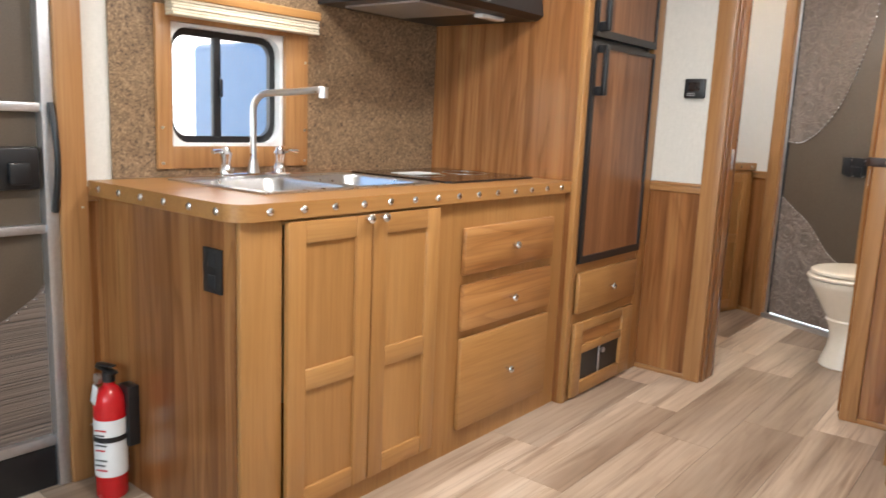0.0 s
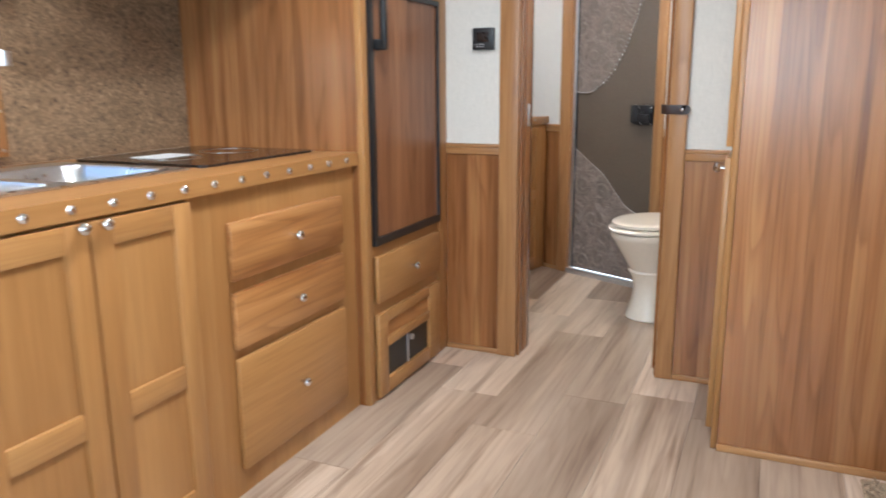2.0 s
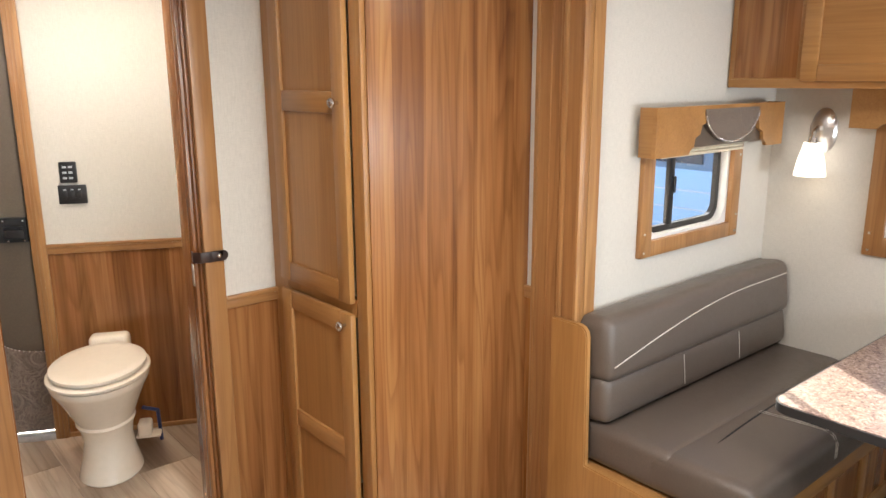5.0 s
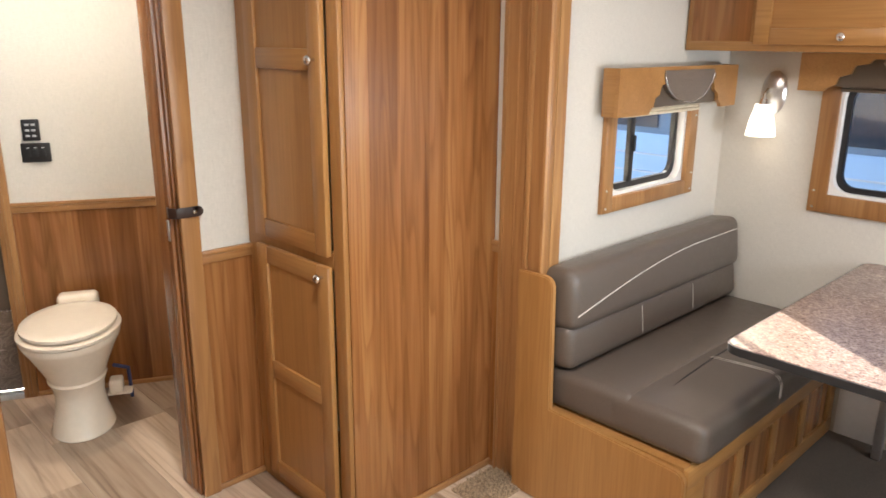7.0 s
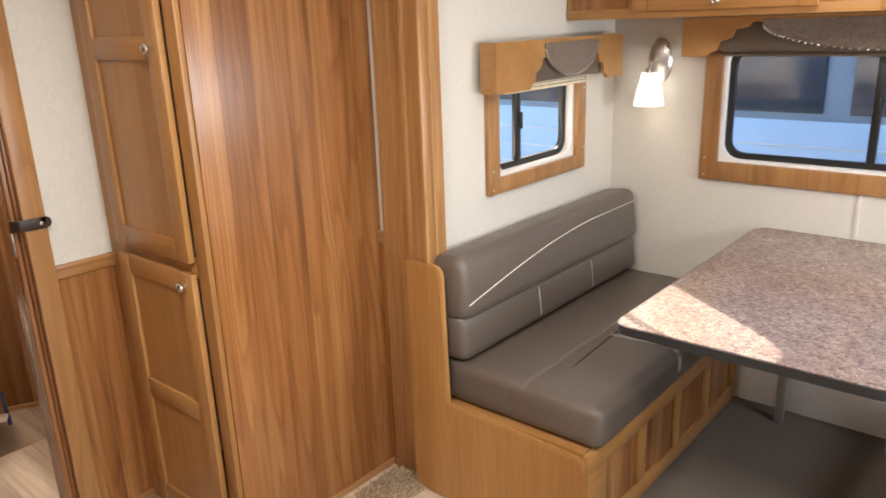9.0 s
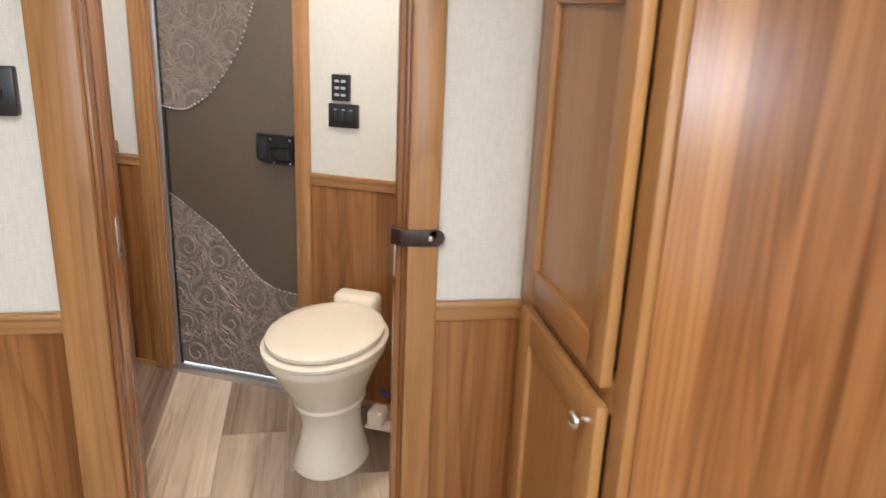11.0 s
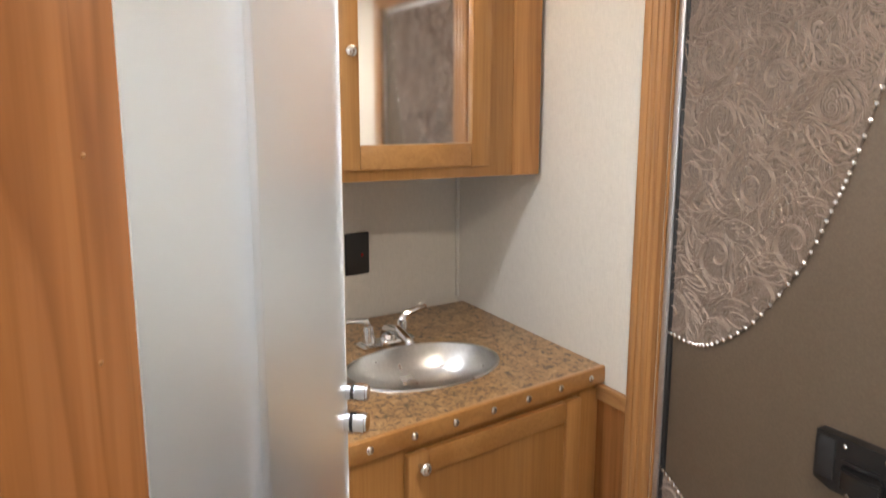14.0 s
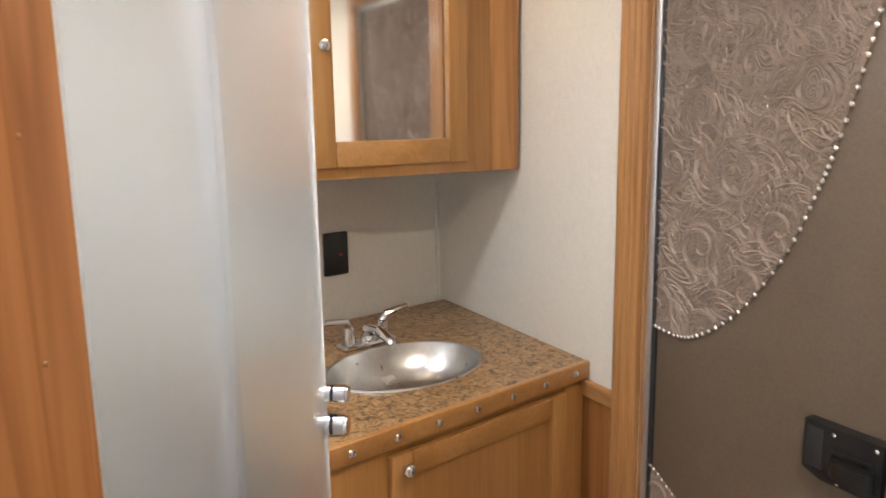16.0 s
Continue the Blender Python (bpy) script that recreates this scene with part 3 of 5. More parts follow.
window("window_1", KIT, WIN1, (1.335, 1.93, 0.932, 1.43), 1.581, "small sliding window in a honey wood casing",
       [(1.352, 1.06), (1.915, 1.06), (1.352, 0.95), (1.915, 0.95), (1.915, 1.3)])
window("window_2", SLE, WINE, (1.25, 1.885, 0.967, 1.40), 1.49, "small sliding window in a honey wood casing",
       [(1.27, 0.985), (1.865, 0.985), (1.27, 1.05), (1.865, 1.05), (1.865, 1.28)])
window("window_3", SLW, WINB, (-2.195, -0.915, 0.915, 1.46), -1.61, "wide sliding window in a honey wood casing",
       [(-2.175, 0.935), (-0.935, 0.935), (-2.175, 1.0), (-0.935, 1.0)])

window("window_4", front((0, SY0), 180), (-WINE[1], -WINE[0], WINE[2], WINE[3]), (-1.885, -1.25, 0.967, 1.40), -1.49, "small sliding window in a honey wood casing",
       [(-1.27, 0.985), (-1.865, 0.985)])

# kitchen window shade
t = thing("pleated_blind", (XW, 1.65, 1.40), "cream cellular shade folded up above the kitchen window", "shade")
bm = B()
box(bm, 1.36, 1.94, 0.02, 0.075, 1.445, 1.475, 0.004, KIT)
part("headrail", bm, MAPLE_H, t)
for k in range(5):
    bm = B()
    box(bm, 1.365, 1.94, 0.022, 0.068 - 0.004 * (k % 2), 1.397 + 0.0098 * k, 1.4062 + 0.0098 * k, 0.003, KIT)
    part("pleat", bm, SHADE, t)


def valance(name, m, u0, u1, z0, z1, sc0, sc1, top, label, depth=0.085):
    """A wooden pelmet with a scalloped cut-out, a leather infill, a tooled patch and nail heads."""
    t = thing(name, (m @ Vector(((u0 + u1) / 2, 0, z0)))[:], label, "valance", rz=math.degrees(math.atan2(m[1][0], m[0][0])))
    w = sc1 - sc0
    e = min(0.16, w * 0.22)
    cut = []
    for side in (0, 1):
        seq = [(0.0, 0.0), (0.06, 0.10), (0.25, 0.22), (0.30, 0.45), (0.55, 0.55), (0.62, 0.80), (0.9, 0.86), (1.0, 1.0)]
        pts = [(sc0 + e * a, z0 + (top - z0) * b) if not side else (sc1 - e * a, z0 + (top - z0) * b) for a, b in seq]
        cut += pts if not side else list(reversed(pts))
    poly = [(u0, z0), *cut, (u1, z0), (u1, z1), (u0, z1)]
    bm = B()
    prism(bm, poly, depth - 0.014, depth, m)
    part("board", bm, MAPLE_H, t, smooth=False)
    for a, b in ((u0, u0 + 0.014), (u1 - 0.014, u1)):
        bm = B()
        box(bm, a, b, 0.0205, depth - 0.014, z0, z1, 0.002, m)
        part("return", bm, MAPLE_H, t)
    bm = B()
    box(bm, u0 + 0.014, u1 - 0.014, depth - 0.03, depth - 0.015, z0 + 0.02, z1 - 0.005, 0.002, m)
    part("leather_infill", bm, HIDE, t, "plain brown leather infill")
    mid, half = (sc0 + sc1) / 2, w * 0.34
    curve = [(mid + half * math.cos(math.pi * k / 16), z1 - 0.03 - (z1 - z0) * 0.62 * abs(math.sin(math.pi * k / 16)) ** 1.2) for k in range(17)]
    bm = B()
    prism(bm, [(mid - half, z1 - 0.012), *reversed(curve), (mid + half, z1 - 0.012)], depth - 0.0145, depth + 0.005, m)
    part("tooled_patch", bm, PAISLEY, t, "embossed grey leather patch", smooth=False)
    for (ua, za), (ub, zb) in zip(curve, curve[1:]):
        for f in ((0.0, 0.5) if w < 1 else (0.0, 0.33, 0.66)):
            bm = B()
            ball(bm, (ua + (ub - ua) * f, depth + 0.005, za + (zb - za) * f), 0.0045 if w < 1 else 0.006, m=m, n=5)
            part("nail_head", bm, CHROME, t)
    return t


valance("window_valance", SLE, 1.205, 2.05, 1.315, 1.475, 1.40, 1.93, 1.435, "scalloped honey wood valance with a tooled leather patch")
valance("window_valance", SLW, -2.265, -0.845, 1.385, 1.525, -2.17, -0.94, 1.505, "long honey wood valance with brown leather and nail heads")
bm = B()
for k in range(5):
    box(bm, 1.31, 1.83, 0.021, 0.05 - 0.004 * (k % 2), 1.305 + 0.012 * k, 1.316 + 0.012 * k, 0.003, SLE)
solid("pleated_blind", bm, SHADE, "cream pleated shade folded under the valance", "shade")
bm = B()
for k in range(4):
    box(bm, -2.12, -0.99, 0.021, 0.05 - 0.004 * (k % 2), 1.385 + 0.012 * k, 1.396 + 0.012 * k, 0.003, SLW)
solid("pleated_blind", bm, HIDE, "brown pleated shade folded under the wide valance", "shade")

# ---- entry door ----
t = thing("door_entry", (XW, 0.65, 0), "closed entry door in leather panels with an aluminium screen frame", "door", kind="structure")
bm = B()
box(bm, DY0, DY1, -0.045, -0.025, 0.03, DZ, 0.003, KIT)
part("leaf", bm, HIDE, t)
bm = B()
curve = [(DY0 + (DY1 - DY0) * k / 12, 0.62 - 0.16 * math.sin(math.pi * k / 12)) for k in range(13)]
prism(bm, [(DY0 + 0.03, 0.14), (DY1 - 0.03, 0.14), *reversed([(min(max(u, DY0 + 0.03), DY1 - 0.03), z) for u, z in curve])], -0.025, -0.021, KIT)
part("tooled_panel", bm, PAISLEY, t, "embossed leather lower panel", smooth=False)
for k in range(26):
    bm = B()
    u = DY0 + 0.04 + (DY1 - DY0 - 0.08) * k / 25
    ball(bm, (u, -0.021, 0.62 - 0.16 * math.sin(math.pi * (u - DY0) / (DY1 - DY0)) - 0.004), 0.005, m=KIT, n=5)
    part("nail_head", bm, CHROME, t)
for u0, u1, z0, z1 in ((DY1 - 0.035, DY1, 0.0, DZ), (DY0, DY0 + 0.035, 0, DZ)):
    bm = B()
    box(bm, u0, u1, -0.03, 0.012, z0, z1, 0.004, KIT)
    part("screen_stile", bm, ALU, t, "aluminium screen door stile")
for z0, z1 in ((1.095, 1.12), (0.76, 0.785), (0.13, 0.16), (DZ - 0.03, DZ)):
    bm = B()
    box(bm, DY0 + 0.035, DY1 - 0.035, -0.02, 0.006, z0, z1, 0.003, KIT)
    part("screen_bar", bm, ALU, t, "aluminium screen door crossbar")
bm = B()
box(bm, DY0 + 0.035, DY1 - 0.035, -0.02, -0.004, 0.0, 0.13, 0.002, KIT)
part("kick_plate", bm, BLACK, t, "black kick plate")
bm = B()
box(bm, DY1 - 0.20, DY1 - 0.045, -0.018, 0.012, 0.885, 1.0, 0.006, KIT)
box(bm, DY1 - 0.13, DY1 - 0.075, 0.012, 0.03, 0.90, 0.96, 0.006, KIT)
part("latch", bm, BLACK, t, "black paddle latch")
bm = B()
tube(bm, [(DY1 - 0.012, 0.014 + 0.03 * math.sin(math.pi * k / 8), 0.82 + 0.3 * k / 8) for k in range(9)], 0.009, m=KIT)
part("grab_handle", bm, BLACK, t, "black curved grab handle")
t = thing("trim_entry", (XW, 1.02, 0), "honey wood casing beside the entry door", "door frame", kind="structure")
for u0, u1 in ((DY1, DY1 + 0.078), (DY0 - 0.078, DY0)):
    bm = B()
    box(bm, u0, u1, 0, 0.024, 0, DZ + 0.078, 0.006, KIT)
    part("casing", bm, TRIM, t)
bm = B()
box(bm, DY0, DY1, 0, 0.024, DZ, DZ + 0.078, 0.006, KIT)
part("casing", bm, TRIM_H, t)
screws(t, KIT, [(DY1 + 0.06, 0.17), (DY1 + 0.06, 0.83), (DY1 + 0.06, 1.5)], 0.024, 0.004)

# ---- kitchen ----
bm = B()
for y0, y1, z0, z1 in ((1.195, 1.337, 0.906, 1.75), (1.928, 2.655, 0.906, 1.75), (1.337, 1.928, 0.906, 0.934), (1.337, 1.928, 1.43, 1.75)):
    box(bm, y0, y1, 0.0, 0.008, z0, z1, m=KIT)
solid("backsplash", bm, SPLASH, "brown speckled granite laminate backsplash", "backsplash", kind="structure")

XF = -0.88
FR = front((XF, 0), 90)
CY0, CY1 = 1.15, 2.655
t = thing("sink_cabinet", ((XW + XF) / 2, 1.55, 0), "honey maple sink base cabinet with two framed doors", "cabinet")
bm = B()
box(bm, XW + 0.002, XF - 0.02, CY0, CY0 + 0.016, 0, 0.862)
box(bm, XW + 0.01, XF - 0.02, CY0 + 0.016, 1.93, 0, 0.03)
part("side_panel", bm, LAMINATE, t, "walnut-look end panel")
bm = B()
box(bm, CY0 - 0.002, 1.275, -0.02, 0.0, 0, 0.862, 0.006, FR)
box(bm, 1.275, 1.95, -0.02, -0.001, 0, 0.06, 0, FR)
box(bm, 1.275, 1.95, -0.02, -0.001, 0.845, 0.862, 0, FR)
box(bm, 1.86, 1.95, -0.02, -0.0005, 0.06, 0.845, 0, FR)
part("face_frame", bm, MAPLE, t)
shaker(t, FR, 1.277, 1.571, 0.065, 0.853, (0.398,), (1.545, 0.845), w=0.058)
shaker(t, FR, 1.577, 1.868, 0.065, 0.853, (0.398,), (1.603, 0.845), w=0.058)
t = thing("outlet", (-0.99, CY0, 0.675), "black double socket plate on the cabinet end", "outlet")
bm = B()
box(bm, -1.028, -0.951, CY0 - 0.008, CY0, 0.672, 0.785, 0.003)
part("plate", bm, BLACK, t)
for z in (0.70, 0.757):
    bm = B()
    box(bm, -1.006, -0.973, CY0 - 0.0095, CY0 - 0.0075, z - 0.018, z + 0.018, 0.0008)
    part("socket", bm, RUBBER, t)

t = thing("drawer_cabinet", ((XW + XF) / 2, 2.3, 0), "honey maple base cabinet with three drawers", "cabinet")
bm = B()
box(bm, 1.95, CY1, -0.02, 0.0, 0, 0.075, 0, FR)
box(bm, 1.95, 2.01, -0.02, 0.0, 0.075, 0.862, 0, FR)
box(bm, 2.545, CY1, -0.02, 0.0, 0.075, 0.862, 0, FR)
for z0, z1 in ((0.395, 0.44), (0.58, 0.625), (0.77, 0.862)):
    box(bm, 2.01, 2.545, -0.02, 0.0, z0, z1, 0, FR)
part("face_frame", bm, MAPLE, t)
bm = B()
box(bm, XW + 0.01, XF - 0.021, 1.951, CY1 - 0.001, 0.0, 0.85)
part("body", bm, MAPLE, t)
slab(t, FR, 2.003, 2.552, 0.618, 0.775, HICKORY, 0.001)
slab(t, FR, 2.003, 2.552, 0.428, 0.586, HICKORY, 0.001)
slab(t, FR, 2.003, 2.552, 0.080, 0.400, MAPLE_H, 0.001)

# worktop with cut-outs for sink, rounded corner and nail heads on its edge
XE = XF + 0.022
SK = (-1.47, -1.02, 1.33, 2.02)
CT0, CT1 = 0.862, 0.905
t = thing("worktop", ((XW + XE) / 2, 1.9, CT0), "honey wood-edged laminate worktop with a row of nail heads", "worktop")
bm = B()
yA = CY0 - 0.03
corner = [(XE - 0.06 + 0.06 * math.sin(radians(a)), yA + 0.06 - 0.06 * math.cos(radians(a))) for a in range(0, 91, 10)]
rows = []
for z in (CT0, CT1):
    outer = [(XW + 0.009, yA)] + corner + [(XE, CY1), (XW + 0.009, CY1)]
    rows.append([bm.verts.new((x, y, z)) for x, y in outer])
bm.faces.new(list(reversed(rows[0])))
for i in range(len(rows[0])):
    j = (i + 1) % len(rows[0])
    bm.faces.new((rows[0][i], rows[0][j], rows[1][j], rows[1][i]))
hole = [bm.verts.new((x, y, CT1)) for x, y in ((SK[0], SK[2]), (SK[1], SK[2]), (SK[1], SK[3]), (SK[0], SK[3]))]
nC = len(rows[1])
top = rows[1]
bm.faces.new((top[0], top[1], top[nC // 2], hole[1], hole[0]))
bm.faces.new([top[k] for k in range(1, nC // 2 + 1)])
bm.faces.new([top[k] for k in range(nC // 2, nC - 2)] + [top[nC - 2], hole[2], hole[1]])
bm.faces.new((top[nC - 2], top[nC - 1], hole[3], hole[2]))
bm.faces.new((top[nC - 1], top[0], hole[0], hole[3]))
part("top", bm, MAPLE_H, t)
spots = [(XW + 0.07 + 0.115 * k, yA, 'y') for k in range(6)] + [(XE, yA + 0.10 + 0.105 * k, 'x') for k in range(14)]
for x, y, w in spots:
    bm = B()
    if w == 'y':
        ball(bm, (x, y, 0.884), 0.011, 1, 0.6, 1, n=6)
    else:
        ball(bm, (x, y, 0.884), 0.011, 0.6, 1, 1, n=6)
    part("nail_head", bm, CHROME, t, "domed chrome nail head")


def basin(bm, x0, x1, y0, y1, ztop, deep, r=0.05, lip=0.0):
    """A pressed bowl: rounded outline sinking to a smaller floor."""
    rings = []
    for inset, z, rr in ((0, ztop, r), (0.006, ztop - 0.008, r), (0.014, ztop - deep * 0.5, r), (0.03, ztop - deep + 0.012, r), (0.06, ztop - deep, r * 0.8)):
        rings.append([bm.verts.new((x, y, z)) for x, y in rrect(x0 + inset, x1 - inset, y0 + inset, y1 - inset, rr, 5)])
    for a, b in zip(rings, rings[1:]):
        n = len(a)
        for i in range(n):
            bm.faces.new((a[i], a[(i + 1) % n], b[(i + 1) % n], b[i]))
    bm.faces.new(rings[-1])


t = thing("kitchen_sink", ((SK[0] + SK[1]) / 2, 1.67, CT1), "stainless steel double bowl sink set in the worktop", "sink")
bm = B()
ym = 1.675
o = (SK[0] - 0.012, SK[1] + 0.012, SK[2] - 0.012, SK[3] + 0.012)
bx0, bx1 = SK[0] + 0.075, SK[1] - 0.022
for x0, x1, y0, y1 in ((o[0], bx0, o[2], o[3]), (bx1, o[1], o[2], o[3]), (bx0, bx1, o[2], SK[2] + 0.02), (bx0, bx1, SK[3] - 0.02, o[3]), (bx0, bx1, ym - 0.02, ym + 0.02)):
    box(bm, x0, x1, y0, y1, CT1 + 0.0005, CT1 + 0.006)
part("rim", bm, STEEL, t)
for y0, y1 in ((SK[2] + 0.02, ym - 0.02), (ym + 0.02, SK[3] - 0.02)):
    bm = B()
    basin(bm, bx0, bx1, y0, y1, CT1 + 0.0055, 0.15)
    bw = part("bowl", bm, STEEL, t)
    bm = B()
    cyl(bm, ((bx0 + bx1) / 2, (y0 + y1) / 2, CT1 - 0.145), ((bx0 + bx1) / 2, (y0 + y1) / 2, CT1 - 0.139), 0.035, n=20)
    part("drain", bm, CHROME, bw)

FX, FY = -1.44, 1.60
t = thing("kitchen_faucet", (FX, FY, CT1 + 0.006), "brushed nickel gooseneck faucet with two lever handles", "faucet")
bm = B()
box(bm, FX - 0.025, FX + 0.025, FY - 0.135, FY + 0.135, CT1 + 0.006, CT1 + 0.02, 0.006)
part("base", bm, CHROME, t)
bm = B()
cyl(bm, (FX, FY, CT1 + 0.018), (FX, FY, CT1 + 0.06), 0.02, 0.014)
arc = [(FX, FY, CT1 + 0.05), (FX, FY, CT1 + 0.22)] + [(FX + (0.06 - 0.06 * math.cos(radians(a))), FY + 0.3 * (0.06 - 0.06 * math.cos(radians(a))), CT1 + 0.22 + 0.055 * math.sin(radians(a))) for a in range(15, 91, 15)] + [(FX + 0.15, FY + 0.055, CT1 + 0.282), (FX + 0.235, FY + 0.085, CT1 + 0.292), (FX + 0.245, FY + 0.088, CT1 + 0.287)]
tube(bm, arc, 0.0105, 12)
cyl(bm, (FX + 0.238, FY + 0.086, CT1 + 0.265), (FX + 0.238, FY + 0.086, CT1 + 0.298), 0.0135)
part("spout", bm, STEEL, t)
for s in (-1, 1):
    bm = B()
    y = FY + s * 0.105
    lathe(bm, [(0.024, 0.0), (0.024, 0.015), (0.014, 0.03), (0.017, 0.05), (0.02, 0.062), (0.012, 0.075), (0.008, 0.085)], (FX, y, CT1 + 0.018), 16)
    tube(bm, [(FX, y, CT1 + 0.083), (FX + 0.015, y + s * 0.03, CT1 + 0.09), (FX + 0.02, y + s * 0.06, CT1 + 0.088)], [0.006, 0.0055, 0.008], 8)
    part("handle", bm, CHROME, t)

t = thing("cooktop", (-1.25, 2.36, CT1), "black glass two-burner cooktop set in the worktop", "cooktop")
bm = B()
prism(bm, rrect(-1.50, -1.0, 2.08, 2.62, 0.03, 4), CT1 + 0.0005, CT1 + 0.008, Matrix(((1, 0, 0, 0), (0, 0, 1, 0), (0, 1, 0, 0), (0, 0, 0, 1))))
part("glass", bm, CERAMIC_BLACK, t)
for y in (2.22, 2.48):
    bm = B()
    hoop(bm, [(-1.25 + 0.09 * math.cos(2 * math.pi * k / 32), y + 0.09 * math.sin(2 * math.pi * k / 32)) for k in range(32)], [(-1.25 + 0.086 * math.cos(2 * math.pi * k / 32), y + 0.086 * math.sin(2 * math.pi * k / 32)) for k in range(32)], CT1 + 0.0081, CT1 + 0.0085, Matrix(((1, 0, 0, 0), (0, 0, 1, 0), (0, 1, 0, 0), (0, 0, 0, 1))))
    part("burner_ring", bm, STEEL, t)
bm = B()
box(bm, -1.36, -1.25, 2.17, 2.33, CT1 + 0.0085, CT1 + 0.0095)
solid("paper_leaflet", bm, WHITE, "white printed leaflet lying on the cooktop", "leaflet")

# hood
t = thing("range_hood", (-1.33, 2.33, 1.5), "black range hood with a pale underside lamp panel", "range hood")
bm = B()
prism(bm, [(XW + 0.01, 1.515), (XW + 0.01, 1.66), (-1.10, 1.66), (-1.04, 1.60), (-1.03, 1.53), (-1.06, 1.512)], 1.98, 2.652)
part("body", bm, BLACK, t, smooth=False)
bm = B()
prism(bm, [(-1.50, 1.514), (-1.14, 1.5115), (-1.14, 1.505), (-1.50, 1.507)], 2.05, 2.36)
part("filter", bm, ALU, t, smooth=False)
bm = B()
box(bm, -1.16, -1.12, 2.38, 2.52, 1.498, 1.5105, 0.002)
part("switch_plate", bm, WHITE, t)
for y0, y1 in ((1.16, 1.97), (1.975, 2.652)):
    t = thing("wall_cabinet", (-1.42, (y0 + y1) / 2, 1.70), "honey maple wall cabinet over the worktop", "cabinet", "wall cabinets over the kitchen")
    zc = 1.76 if y0 < 1.5 else 1.665
    bm = B()
    box(bm, XW + 0.001, -1.27, y0, y1, zc, CEIL - 0.002, 0.002)
    part("body", bm, MAPLE, t)
    shaker(t, front((-1.27, 0), 90), y0 + 0.03, y1 - 0.03, zc + 0.04, CEIL - 0.05, (), (y1 - 0.06, zc + 0.08))

# tall panel and fridge column
bm = B()
box(bm, XW + 0.001, -0.842, CY1 + 0.003, 2.682, 0, CEIL - 0.001)
tall_bm = bm
bm = B()
box(bm, -0.86, -0.835, CY1 + 0.002, 2.70, 0, CEIL - 0.002, 0.004)
box(bm, -0.86, -0.835, 3.255, YP - 0.002, 0, CEIL - 0.002, 0.003)
fm = thing("fridge_column", (-1.2, 3.0, 0), "honey maple surround below and beside the fridge", "cabinet")
part("stile", bm, MAPLE, fm)
part("side_panel", tall_bm, LAMINATE, fm, "tall walnut-look side panel")
FG = front((-0.84, 0), 90)
bm = B()
box(bm, 2.70, 3.255, -0.02, 0.0, 0, 0.02, 0, FG)
box(bm, 2.70, 3.255, -0.02, 0.0, 0.325, 0.365, 0, FG)
box(bm, 2.70, 3.255, -0.02, 0.0, 0.535, 0.57, 0, FG)
part("rail", bm, MAPLE_H, fm)
bm = B()
box(bm, XW + 0.02, -0.862, 2.70, 3.255, 0.0, 0.56)
part("body", bm, MAPLE, fm)
slab(fm, FG, 2.71, 3.235, 0.368, 0.537, MAPLE_H, 0.001)
bm = B()
vy0, vy1, vz0, vz1 = 2.775, 3.135, 0.068, 0.19
box(bm, 2.71, vy0, 0, 0.018, 0.012, 0.325, 0.003, FG)
box(bm, vy1, 3.235, 0, 0.018, 0.012, 0.325, 0.003, FG)
box(bm, vy0, vy1, 0.0005, 0.0175, 0.012, vz0, 0.003, FG)
box(bm, vy0, vy1, 0.0005, 0.0175, vz1, 0.225, 0.003, FG)
box(bm, vy0, vy1, 0.0005, 0.0175, 0.285, 0.325, 0.003, FG)
vp = part("vent_panel", bm, MAPLE_H, fm)
bm = B()
box(bm, vy0 - 0.005, vy1 + 0.005, 0.001, 0.009, 0.22, 0.29, 0, FG)
part("panel", bm, HICKORY, vp)
bm = B()
box(bm, vy0 - 0.002, vy1 + 0.002, 0.0005, 0.003, vz0 - 0.002, vz1 + 0.002, 0, FG)
part("vent_opening", bm, BLACK, vp, "black heater vent")
bm = B()
box(bm, 2.95, 2.96, 0.003, 0.008, vz0, vz1, 0.001, FG)
cyl(bm, (2.985, 0.004, 0.16), (2.985, 0.012, 0.16), 0.012, m=FG)
part("vent_fitting", bm, ALU, vp)

t = thing("fridge", (-1.2, 2.97, 0.57), "two-door fridge with wood-look fronts in black trim", "fridge")
bm = B()
box(bm, XW + 0.02, -0.862, 2.705, 3.25, 0.572, CEIL - 0.01)
part("body", bm, BLACK, t)
for z0, z1 in ((0.575, 1.435), (1.455, 2.03)):
    bm = B()
    hoop(bm, rrect(2.703, 3.252, z0, z1, 0.004, 2), rrect(2.726, 3.235, z0 + 0.028, z1 - 0.018, 0.004, 2), -0.02, 0.016, FG)
    dr = part("door", bm, BLACK, t, "black trimmed door")
    bm = B()
    box(bm, 2.725, 3.236, -0.01, 0.008, z0 + 0.027, z1 - 0.017, 0, FG)
    part("panel", bm, FASCIA, dr, "walnut-look insert panel")
    h0, h1 = (1.235, 1.425) if z0 < 1 else (1.475, 1.66)
    bm = B()
    box(bm, 2.728, 2.752, 0.012, 0.05, h0, h0 + 0.035, 0.004, FG)
    box(bm, 2.728, 2.752, 0.012, 0.05, h1 - 0.03, h1, 0.004, FG)
    box(bm, 2.728, 2.752, 0.036, 0.056, h0, h1, 0.005, FG)
    part("handle", bm, BLACK, dr, "black bar handle")

